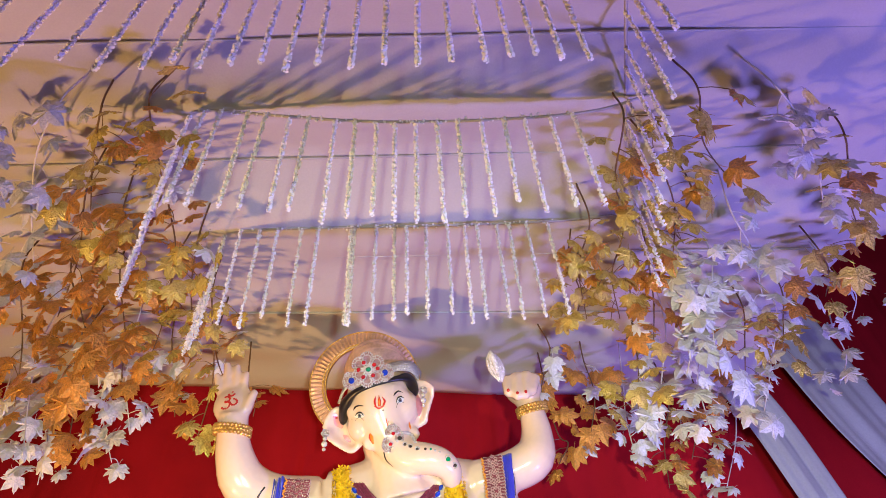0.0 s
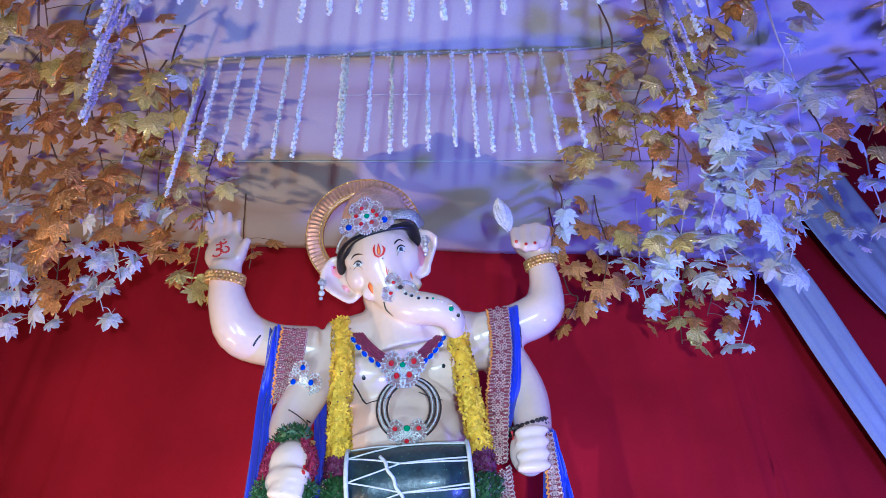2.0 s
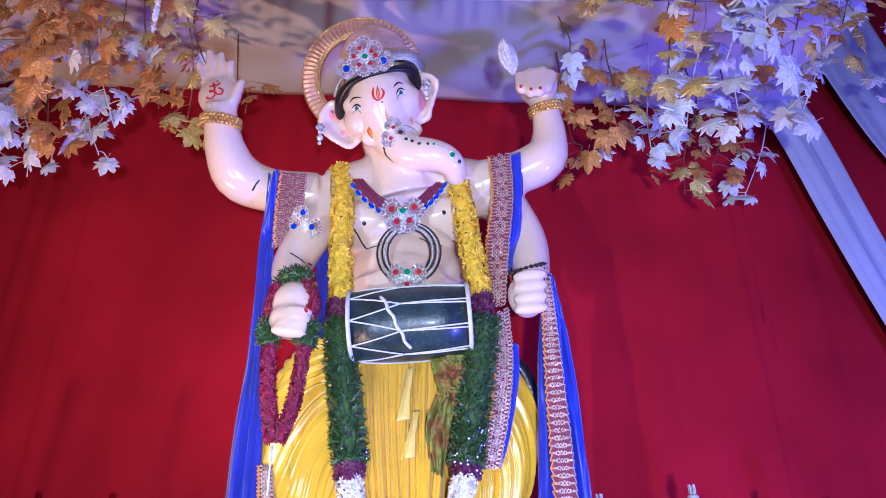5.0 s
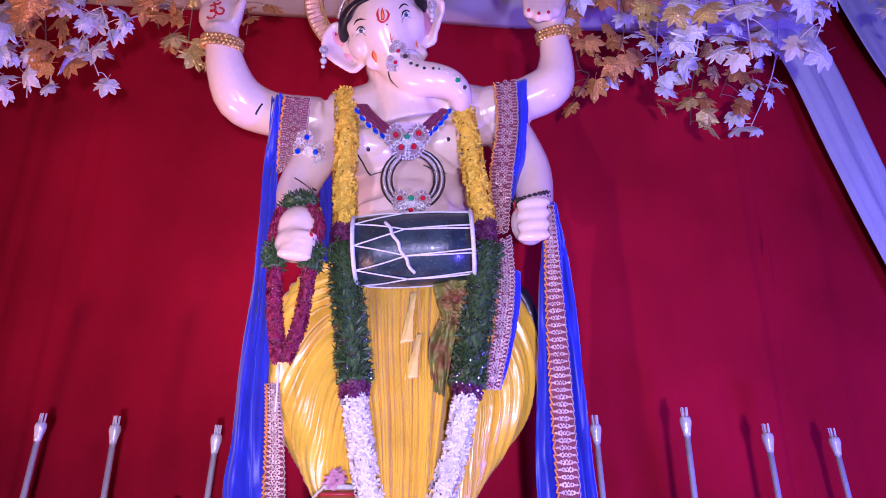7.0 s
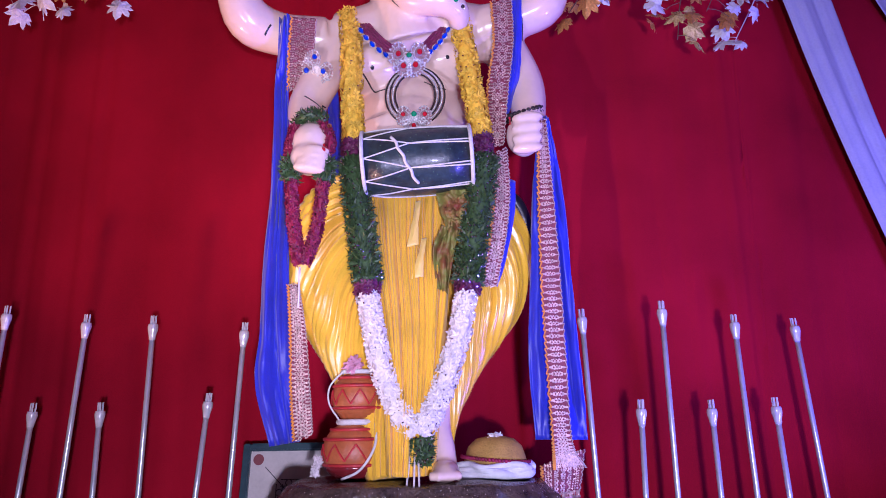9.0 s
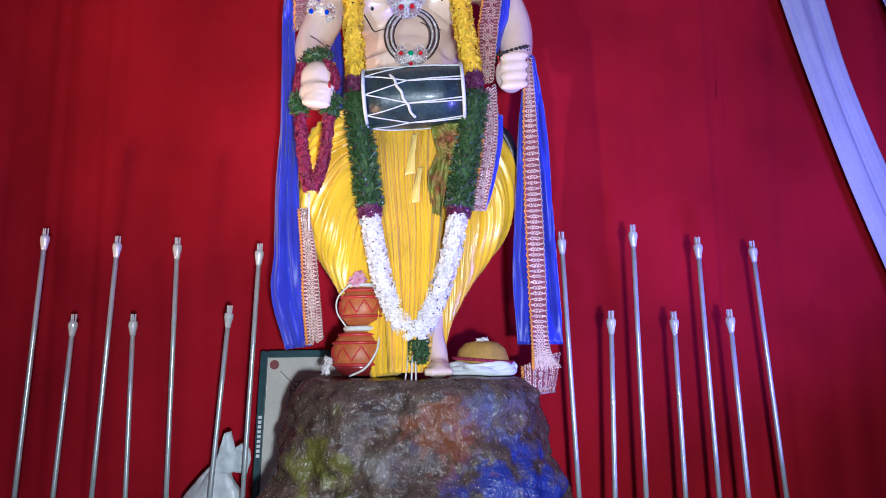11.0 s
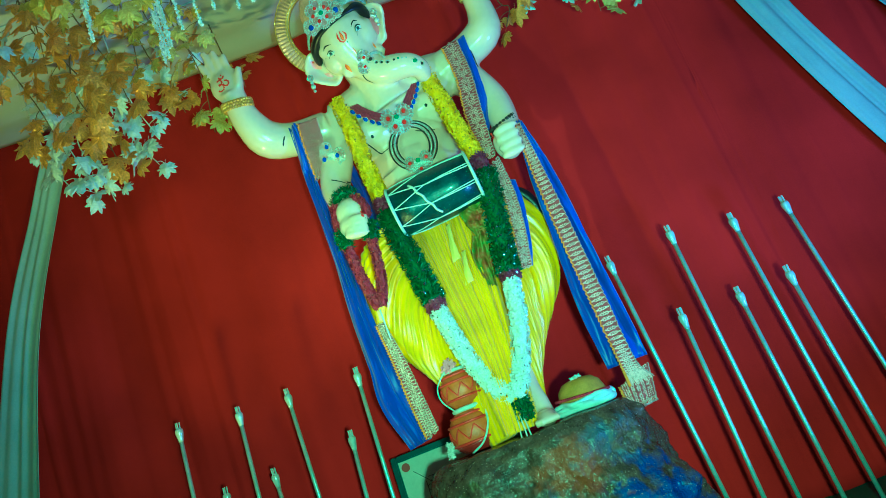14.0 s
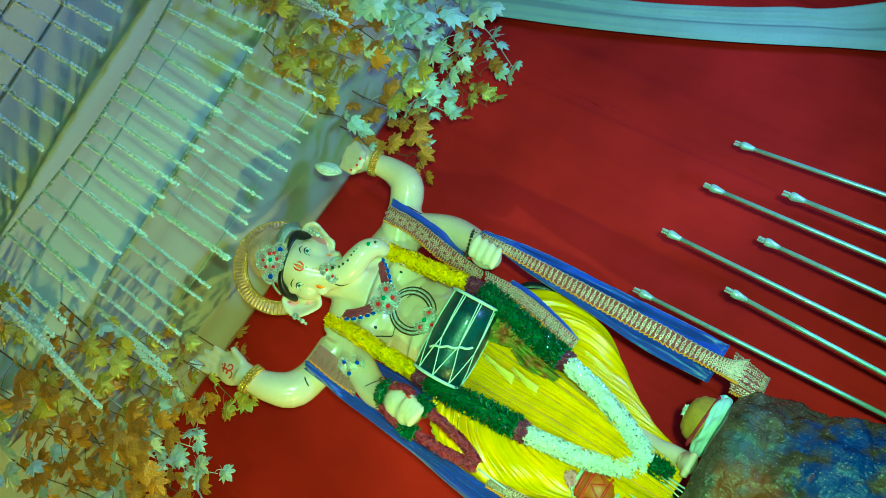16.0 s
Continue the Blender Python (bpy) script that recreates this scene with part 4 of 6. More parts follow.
for k in range(5):
    b = bmesh.new()
    pts = [C2 + Vector((math.sin(radians(a)) * (0.094 + 0.0115 * k), -0.012 + 0.006 * abs(k - 2), math.cos(radians(a)) * (0.116 + 0.009 * k) + 0.012)) for a in range(0, 361, 12)]
    tube(b, pts, [0.0042] * len(pts), 60, 6)
    part("strand", b, M_SILVER if k in (1, 3) else M_ANTIQUE, choker, smooth=True)
P2 = Vector((-0.190, 3.320, 2.547))
petal_brooch(P2, [(10, 0.95, 0.7), (170, 0.95, 0.7), (270, 0.7, 0.7), (225, 0.7, 0.5), (315, 0.7, 0.5)], 0.085, choker, "pendant", lean=(10, 0, 0))
stone(P2 + Vector((0, -0.02, 0.01)), 0.014, M_EMERALD, choker)
for dx, dz in ((-0.05, 0.01), (0.05, 0.01), (0.0, -0.045)):
    stone(P2 + Vector((dx, -0.018, dz)), 0.011, M_RUBY, choker)
tagged(choker, "dark metal strand necklace with round silver pendant", "necklace")

# ---- bangles and armlet ----


def bangle(c, r, rot, m, label, rows=3, bead=0.011):
    g = base("bangle")
    mm = pose(*c, *rot)
    for j in range(rows):
        b = bmesh.new()
        k = max(18, int(2 * math.pi * r / (bead * 1.7)))
        for i in range(k):
            w = 2 * math.pi * (i + 0.5 * (j % 2)) / k
            ball(b, mm @ Vector((r * math.cos(w), r * math.sin(w), (j - (rows - 1) / 2) * bead * 1.5)), bead, u=7, v=5)
        ring(b, mm @ Vector((0, 0, (j - (rows - 1) / 2) * bead * 1.5)), r - 0.004, bead * 0.6, rot, 30, 6)
        tagged(part("bead_band", b, m, g, smooth=True), kind="stuff")
    tagged(g, label, "bangle")


bangle((-1.047, 3.200, 3.280), 0.086, (20, 6, 0), M_GOLDM, "gold beaded bangle on the raised wrist")
bangle((0.482, 3.380, 3.460), 0.078, (20, -12, 0), M_GOLDM, "gold beaded bangle on the raised wrist")
bangle((-0.656, 3.290, 2.488), 0.084, (30, -8, 0), M_GOLDM, "thin gold bangle on the lowered wrist", 1, 0.009)
bangle((0.330, 3.400, 2.592), 0.084, (20, -16, 0), M_ANTIQUE, "black and silver bangle on the lowered wrist", 2, 0.013)
arm = base("armlet")
AC = Vector((-0.646, 3.340, 2.810))
petal_brooch(AC, [(100, 1.0, 0.6), (150, 0.9, 0.6), (215, 1.0, 0.6), (-20, 0.9, 0.6), (290, 0.7, 0.5)], 0.092, arm, "armlet_brooch", lean=(28, 0, -24))
for dx, dz in ((-0.01, 0.05), (-0.055, 0.0), (-0.035, -0.05), (0.03, -0.02)):
    stone(AC + Vector((dx, -0.020 - 0.4 * dx - 0.4 * dz, dz)), 0.0125, M_SAPPHIRE, arm, tall=1.2)
tagged(arm, "silver armlet brooch with blue stones on the upper arm", "armlet")

# ---- trunk ornament ----
orn = base("trunk_ornament")


for c, sz, turn in (((-0.252, 3.182, 3.226), 0.045, 100), ((-0.265, 3.203, 3.181), 0.045, 215)):
    p = on_face(c, 0.008)
    petal_brooch(p, [(turn - 52, 0.9, 0.7), (turn, 1.0, 0.7), (turn + 52, 0.9, 0.7)], sz, orn, "brooch", lean=(37, 0, 0))
    stone(p - GAZE * 0.012, 0.010, M_RUBY, orn)
p = on_face((-0.22, 3.191, 3.203), 0.008)
petal_brooch(p, [(a, 0.8, 0.8) for a in (0, 90, 180, 270)], 0.028, orn, "brooch", lean=(37, 0, 0))
stone(p - GAZE * 0.012, 0.012, M_ANTIQUE, orn)
stroke_line = [on_face(q, 0.004) for q in ((-0.214, 3.209, 3.245), (-0.183, 3.214, 3.244), (-0.157, 3.227, 3.231), (-0.147, 3.243, 3.212))]
b = bmesh.new()
tube(b, stroke_line, [0.010, 0.012, 0.010, 0.006], 16, 8, 0.5)
part("leaf_spray", b, M_SILVER, orn, smooth=True)
for c, r, m in (((-0.195, 3.203, 3.175), 0.008, M_ANTIQUE), ((-0.168, 3.203, 3.163), 0.008, M_ANTIQUE), ((-0.138, 3.212, 3.156), 0.008, M_ANTIQUE), ((-0.099, 3.207, 3.151), 0.007, M_ANTIQUE), ((-0.072, 3.202, 3.145), 0.006, M_EMERALD), ((-0.052, 3.208, 3.141), 0.006, M_SILVER), ((-0.031, 3.214, 3.136), 0.006, M_SILVER), ((0.009, 3.23, 3.105), 0.0125, M_EMERALD), ((0.041, 3.252, 3.082), 0.010, M_ANTIQUE)):
    p = on_face(c, 0.002)
    stone(p, r, m, orn)
    if r > 0.007:
        b = bmesh.new()
        ring(b, p, r * 1.25, 0.0028, (127, 0, 0), 16, 6)
        part("setting", b, M_SILVER, orn, smooth=True)
tagged(orn, "jewelled silver ornament running down the elephant trunk", "ornament")

bpy.data.objects.remove(probe)

# ---- lotus bud in the raised hand ----
bud = base("lotus_bud")
for k in range(5):
    b = bmesh.new()
    a0, a1 = Vector((0.297, 3.09, 3.441)), Vector((0.249, 2.985, 3.554))
    off = Vector((0.009 * (k - 2), -0.008 * (2 - abs(k - 2)), 0))
    tube(b, [a0, a0.lerp(a1, 0.35) + off * 1.4, a0.lerp(a1, 0.7) + off * 1.2, a1 + off * 0.2], [0.010, 0.017, 0.017, 0.003], 14, 10, 0.6)
    part("petal", b, M_SILVER, bud, smooth=True)
tagged(bud, "silver metal lotus bud held in the raised hand", "lotus bud")

# ---- garlands ----
M_YELLOW = mat("yellow_flower_petals", (0.80, 0.52, 0.02), 0.7, vary=0.35, scale=40, rnd=0.3)
M_LEAFG = mat("green_garland_leaves", (0.045, 0.095, 0.025), 0.5, vary=0.5, scale=40, rnd=0.35)
M_PURPLE = mat("purple_flower_band", (0.12, 0.012, 0.06), 0.6, vary=0.4, scale=40, rnd=0.3)
M_ROSE = mat("dark_pink_flowers", (0.26, 0.01, 0.05), 0.6, vary=0.4, scale=40, rnd=0.3)
M_WFLOWER = mat("white_tuberose_flowers", (0.78, 0.72, 0.70), 0.6, vary=0.2, scale=40, rnd=0.2)
M_SPARK = mat("silver_sequins", (0.85, 0.85, 0.85), 0.12, 1.0, vary=0.1)


def flowers(b, pts, r, count, size, seed, kind="flower"):
    """Small blossoms or leaves set thick all round a line."""
    g = random.Random(seed)
    line = [Vector(q) for q in spline(pts, 80)]
    for k in range(count):
        u = g.random() * 78.9
        i = int(u)
        c = line[i].lerp(line[i + 1], u - i)
        d = (line[i + 1] - line[i]).normalized()
        s1 = d.cross(Vector((0, 1, 0))).normalized()
        s2 = s1.cross(d)
        w = g.random() * 2 * math.pi
        out = s1 * math.cos(w) + s2 * math.sin(w)
        p = c + out * r * g.uniform(0.72, 1.0)
        if kind == "leaf":
            way = (out * g.uniform(0.4, 1) + d * g.uniform(-0.9, 0.9) + Vector((g.uniform(-.5, .5), g.uniform(-.5, .5), g.uniform(-.5, .5)))).normalized()
            side = way.cross(Vector((g.uniform(-1, 1), g.uniform(-1, 1), g.uniform(-1, 1)))).normalized()
            l = size * g.uniform(0.7, 1.3)
            q = [p - way * l * 0.5, p + side * l * 0.13, p + way * l * 0.6, p - side * l * 0.13]
            b.faces.new([b.verts.new(x) for x in q])
        else:
            m = out.to_track_quat("Z", "Y").to_matrix()
            n = 5
            tw = g.random() * 6
            cc = b.verts.new(p)
            for j in range(n):
                a = tw + 2 * math.pi * j / n
                l = size * g.uniform(0.75, 1.2)
                q = [p + m @ Vector((math.cos(a - 0.45) * l * 0.7, math.sin(a - 0.45) * l * 0.7, 0.003)), p + m @ Vector((math.cos(a) * l, math.sin(a) * l, 0.008 * g.uniform(0, 1.4))), p + m @ Vector((math.cos(a + 0.45) * l * 0.7, math.sin(a + 0.45) * l * 0.7, 0.003))]
                b.faces.new([cc] + [b.verts.new(x) for x in q])


def garland_part(name, pts, r, count, size, m, parent, seed, kind="flower", label=""):
    b = bmesh.new()
    tube(b, pts, [r * 0.72] * len(pts), 16, 10)
    part("core", b, m, parent, smooth=True)
    b = bmesh.new()
    flowers(b, pts, r, count, size, seed, kind)
    tagged(part(name, b, m, parent, label), kind="stuff")
    b = bmesh.new()
    g = random.Random(seed + 99)
    line = spline(pts, 60)
    for k in range(count // 14):
        c = Vector(line[g.randrange(60)])
        w = g.uniform(-1.6, 1.6)
        ball(b, c + Vector((math.sin(w) * r, -math.cos(w) * r, 0)), 0.0045, u=6, v=4)
    tagged(part("sequin_scatter", b, M_SPARK, parent, "tiny silver sequins"), kind="stuff")


garland = base("flower_garland")
GL = dict(y=[(-0.514, 3.400, 3.142), (-0.487, 3.340, 2.918), (-0.479, 3.310, 2.673), (-0.464, 3.310, 2.437)], v=[(-0.468, 3.310, 2.424), (-0.469, 3.310, 2.362)],
          g=[(-0.469, 3.300, 2.339), (-0.439, 3.280, 2.121), (-0.410, 3.270, 1.909), (-0.391, 3.260, 1.759)], m=[(-0.391, 3.260, 1.754), (-0.388, 3.260, 1.714)],
          w=[(-0.390, 3.260, 1.709), (-0.361, 3.240, 1.553), (-0.320, 3.220, 1.383), (-0.261, 3.190, 1.243), (-0.186, 3.160, 1.134)])
GR = dict(y=[(0.034, 3.400, 3.092), (0.060, 3.360, 2.889), (0.087, 3.330, 2.673), (0.117, 3.310, 2.451)], v=[(0.121, 3.310, 2.436), (0.123, 3.310, 2.361)],
          g=[(0.130, 3.300, 2.338), (0.097, 3.280, 2.111), (0.060, 3.270, 1.900), (0.037, 3.260, 1.751)], m=[(0.037, 3.260, 1.746), (0.031, 3.260, 1.716)],
          w=[(0.031, 3.260, 1.711), (-0.002, 3.240, 1.546), (-0.054, 3.220, 1.379), (-0.110, 3.190, 1.240), (-0.172, 3.160, 1.134)])
for k, side in enumerate((GL, GR)):
    garland_part("yellow_flower_cover", side["y"], 0.052, 420, 0.021, M_YELLOW, garland, 10 + k)
    garland_part("purple_flower_band", side["v"], 0.052, 90, 0.018, M_PURPLE, garland, 20 + k)
    garland_part("green_leaf_cover", side["g"], 0.066, 1500, 0.036, M_LEAFG, garland, 30 + k, "leaf")
    garland_part("maroon_flower_band", side["m"], 0.056, 80, 0.018, M_PURPLE, garland, 40 + k)
    garland_part("white_flower_cover", side["w"], 0.048, 480, 0.02, M_WFLOWER, garland, 50 + k)
garland_part("green_tuft", [(-0.167, 3.150, 1.125), (-0.165, 3.150, 1.074), (-0.168, 3.150, 1.020)], 0.045, 420, 0.036, M_LEAFG, garland, 61, "leaf")
for a, c in (((-0.207, 3.130, 1.054), (-0.223, 3.080, 0.916)), ((-0.189, 3.120, 1.055), (-0.191, 3.060, 0.922)), ((-0.175, 3.120, 1.048), (-0.169, 3.050, 0.907))):
    b = bmesh.new()
    tube(b, [a, c], [0.004, 0.004], 6, 6)
    part("tassel_thread", b, M_WFLOWER, garland, smooth=True)
    b = bmesh.new()
    flowers(b, [c, (c[0], c[1], c[2] - 0.03)], 0.022, 60, 0.016, 5)
    tagged(part("tassel", b, M_PURPLE, garland), kind="stuff")
tagged(garland, "long garland of yellow, green and white flowers with purple bands", "garland")

wreath = base("wrist_garland")
garland_part("green_leaf_cover", [(-0.722, 3.280, 2.480), (-0.677, 3.200, 2.500), (-0.623, 3.190, 2.509), (-0.576, 3.200, 2.480)], 0.03, 300, 0.032, M_LEAFG, wreath, 71, "leaf")
garland_part("pink_flower_cover", [(-0.711, 3.220, 2.468), (-0.724, 3.200, 2.365), (-0.725, 3.190, 2.303)], 0.026, 130, 0.015, M_ROSE, wreath, 72)
garland_part("pink_flower_cover", [(-0.595, 3.200, 2.471), (-0.552, 3.180, 2.394), (-0.553, 3.180, 2.328)], 0.022, 110, 0.014, M_ROSE, wreath, 73)
garland_part("green_leaf_cover", [(-0.725, 3.190, 2.303), (-0.715, 3.180, 2.199)], 0.042, 320, 0.036, M_LEAFG, wreath, 74, "leaf")
garland_part("green_leaf_cover", [(-0.561, 3.170, 2.292), (-0.574, 3.170, 2.193)], 0.042, 320, 0.036, M_LEAFG, wreath, 75, "leaf")
garland_part("pink_flower_cover", [(-0.715, 3.180, 2.194), (-0.699, 3.200, 1.999), (-0.674, 3.220, 1.839)], 0.027, 280, 0.016, M_ROSE, wreath, 76)
garland_part("pink_flower_cover", [(-0.574, 3.170, 2.188), (-0.600, 3.200, 1.997), (-0.654, 3.220, 1.839)], 0.025, 280, 0.016, M_ROSE, wreath, 77)
b = bmesh.new()
tube(b, [(-0.674, 3.220, 1.826), (-0.674, 3.220, 1.653)], [0.004, 0.004], 6, 6)
part("thread", b, M_WFLOWER, wreath, smooth=True)
tagged(wreath, "dark pink and green flower garland hung on the lowered wrist", "garland")

# ---- sashes ----
M_BORDER = mat("maroon_brocade", (0.26, 0.045, 0.07), 0.55, vary=0.5, scale=60, bump=0.5, bscale=240)
M_ZARI = mat("gold_silver_thread", (0.66, 0.47, 0.42), 0.32, 0.6, vary=0.4, scale=90, bump=0.4, bscale=200, rnd=0.3)
M_ORANGETRIM = mat("orange_braid", (0.75, 0.30, 0.03), 0.6, vary=0.3, scale=50)
M_WHITETRIM = mat("pale_zigzag_braid", (0.50, 0.38, 0.36), 0.5, vary=0.2, scale=50)


def cloth(name, left, right, m, parent, folds=3.0, amp=0.015, phase=0.0, nu=28, nv=60, u0=0.0, u1=1.0, lift=0.0, label=""):
    L, R = spline(left, nv + 1), spline(right, nv + 1)

    def fn(u, v):
        i = min(nv, int(round(v * nv)))
        uu = u0 + (u1 - u0) * u
        p = Vector(L[i]).lerp(Vector(R[i]), uu)
        wob = 0.35 * amp * math.sin(uu * folds * 4.4 + phase + 1.2 * math.sin(v * 3)) + 1.5 * amp * noise.noise((uu * folds * 0.8 + 0.5 * math.sin(v * 4 + phase), v * 2.5, phase)) + 0.8 * amp * noise.noise((uu * folds * 2.2, v * 6, phase + 3)) + 0.35 * amp * noise.noise((uu * 11, v * 16, phase))
        return p + Vector((0, wob - lift, 0))

    b = bmesh.new()
    sheet(b, fn, nu, nv, thick=0.004)
    ob = part(name, b, m, parent, label, smooth=True)
    return fn


def embroidery(fn, cols, rows, parent, seed=0, size=0.016):
    """Raised flower motifs down the middle of a border, dense beaded bands beside them, braid along both edges."""
    g = random.Random(seed)
    b = bmesh.new()
    for j in range(int(rows * 1.5)):
        for i in (0, 1, 2):
            c = fn(0.34 + 0.16 * i, (j + (0.25 if i % 2 else 0.75)) / int(rows * 1.5)) + Vector((0, -0.006, 0))
            s = size * g.uniform(0.7, 0.95)
            for a in range(5):
                w = a * 2 * math.pi / 5 + 0.3 * i
                q = c + Vector((math.cos(w), 0, math.sin(w))) * s * 0.5
                k = [q + Vector((math.cos(t), 0, math.sin(t))) * s * 0.32 + Vector((0, -0.003 * g.random(), 0)) for t in (0, 1.26, 2.51, 3.77, 5.03)]
                b.faces.new([b.verts.new(x) for x in k])
    tagged(part("embroidery", b, M_ZARI, parent, "gold and silver embroidered motifs"), kind="stuff")
    b = bmesh.new()
    for j in range(rows * 4):
        for u in (0.10, 0.16, 0.22, 0.78, 0.84, 0.90):
            c = fn(u + g.uniform(-0.012, 0.012), (j + g.random()) / (rows * 4)) + Vector((0, -0.006, 0))
            s = size * g.uniform(0.18, 0.34)
            k = [c + Vector((math.cos(t) * s, -0.003 * g.random(), math.sin(t) * s)) for t in (0, 1.57, 3.14, 4.71)]
            b.faces.new([b.verts.new(x) for x in k])
    tagged(part("bead_band", b, M_ZARI, parent, "dense silver beading"), kind="stuff")
    for u, m, zig, r in ((0.02, M_ORANGETRIM, 0.008, 0.0032), (0.98, M_WHITETRIM, 0.005, 0.0018)):
        b = bmesh.new()
        pts = [fn(u, k / (rows * 3)) + Vector((zig * 0.8 * (1 if k % 2 else -1), -0.007, 0)) for k in range(rows * 3 + 1)]
        for p, q in zip(pts, pts[1:]):
            tube(b, [p, q], [r, r], 2, 5)
        part("braid", b, m, parent)


sash = base("sash")
SL = [(-0.828, 3.290, 3.065), (-0.855, 3.360, 2.848), (-0.868, 3.400, 2.739), (-0.873, 3.420, 2.284), (-0.886, 3.420, 1.898), (-0.884, 3.400, 1.580), (-0.885, 3.380, 1.353), (-0.806, 3.360, 1.093)]
SR = [(-0.752, 3.290, 3.063), (-0.768, 3.360, 2.846), (-0.791, 3.400, 2.738), (-0.781, 3.440, 2.289), (-0.770, 3.440, 1.900), (-0.740, 3.420, 1.580), (-0.724, 3.400, 1.351), (-0.681, 3.380, 1.111)]
cloth("blue_cloth", SL, SR, M_BLUE, sash, 3.4, 0.028)
fn = cloth("border", [(-0.767, 3.280, 3.057), (-0.786, 3.330, 2.889), (-0.797, 3.400, 2.724)], [(-0.649, 3.300, 3.058), (-0.673, 3.360, 2.904), (-0.728, 3.400, 2.780)], M_BORDER, sash, 1, 0.003, nv=30)
embroidery(fn, 4, 13, sash, 1)
fn = cloth("border", [(-0.758, 3.380, 1.782), (-0.739, 3.370, 1.574), (-0.725, 3.360, 1.325), (-0.702, 3.350, 1.113)], [(-0.711, 3.400, 1.785), (-0.668, 3.370, 1.573), (-0.640, 3.360, 1.323), (-0.622, 3.350, 1.142)], M_BORDER, sash, 1, 0.005, nv=40)
embroidery(fn, 4, 26, sash, 2)
cloth("blue_cloth", [(-0.647, 3.550, 2.902), (-0.627, 3.550, 2.622), (-0.594, 3.550, 2.322)], [(-0.597, 3.550, 2.901), (-0.561, 3.550, 2.621), (-0.549, 3.550, 2.321)], M_BLUE, sash, 1.5, 0.012, nv=24)
tagged(sash, "royal blue satin sash with embroidered maroon border", "sash", "sashes over the arms")

sash2 = base("sash")
fn = cloth("border", [(0.185, 3.340, 3.159), (0.192, 3.360, 2.947), (0.155, 3.380, 2.696), (0.168, 3.400, 2.436)], [(0.287, 3.330, 3.170), (0.287, 3.350, 2.939), (0.254, 3.360, 2.684), (0.225, 3.380, 2.427)], M_BORDER, sash2, 1, 0.004, nv=44)
embroidery(fn, 4, 24, sash2, 3)
cloth("blue_cloth", [(0.282, 3.330, 3.170), (0.282, 3.350, 2.939), (0.245, 3.370, 2.689), (0.182, 3.420, 2.496)], [(0.334, 3.340, 3.182), (0.328, 3.370, 2.950), (0.307, 3.400, 2.760), (0.228, 3.420, 2.522)], M_BLUE, sash2, 1.5, 0.01, nv=36)
fn = cloth("border", [(0.160, 3.360, 2.360), (0.169, 3.350, 2.185), (0.141, 3.340, 1.967), (0.099, 3.330, 1.757)], [(0.236, 3.360, 2.409), (0.240, 3.350, 2.183), (0.213, 3.340, 1.966), (0.165, 3.330, 1.751)], M_BORDER, sash2, 1, 0.004, nv=40)
embroidery(fn, 4, 22, sash2, 4)
cloth("blue_cloth", [(0.218, 3.360, 2.270), (0.223, 3.350, 2.075), (0.169, 3.340, 1.861), (0.145, 3.340, 1.758)], [(0.269, 3.380, 2.248), (0.257, 3.380, 2.083), (0.206, 3.360, 1.865), (0.167, 3.360, 1.756)], M_BLUE, sash2, 1.5, 0.008, nv=24)
BL = [(0.394, 3.340, 2.554), (0.356, 3.400, 2.253), (0.330, 3.420, 1.849), (0.299, 3.420, 1.459), (0.311, 3.400, 1.101)]
BR = [(0.434, 3.360, 2.548), (0.490, 3.420, 2.257), (0.508, 3.420, 1.846), (0.522, 3.420, 1.455), (0.528, 3.400, 1.098)]
cloth("blue_cloth", BL, BR, M_BLUE, sash2, 3.6, 0.026, 1.0)
fn = cloth("border", [(0.384, 3.310, 2.527), (0.372, 3.360, 2.239), (0.365, 3.370, 1.838), (0.368, 3.370, 1.454), (0.375, 3.360, 1.102), (0.374, 3.360, 0.984)], [(0.415, 3.310, 2.520), (0.435, 3.360, 2.238), (0.448, 3.370, 1.836), (0.453, 3.370, 1.453), (0.457, 3.360, 1.100), (0.509, 3.360, 0.989)], M_BORDER, sash2, 1, 0.006, nv=70)
embroidery(fn, 4, 52, sash2, 5)
fn = cloth("hem", [(0.322, 3.370, 0.996), (0.327, 3.370, 0.885)], [(0.514, 3.390, 1.062), (0.484, 3.380, 0.899)], M_BORDER, sash2, 2, 0.012, nv=16)
embroidery(fn, 8, 6, sash2, 6)
b = bmesh.new()
for k in range(30):
    p = fn((k + 0.5) / 30, 1.0)
    tube(b, [p, p + Vector((0.004 * math.sin(k), 0, -0.02))], [0.0025, 0.002], 2, 5)
    ball(b, p + Vector((0.004 * math.sin(k), 0, -0.024)), 0.006, u=6, v=5)
tagged(part("fringe", b, M_ZARI, sash2, "silver bead fringe"), kind="stuff")
tagged(sash2, "royal blue satin sash with embroidered maroon border and bead fringe", "sash", "sashes over the arms")

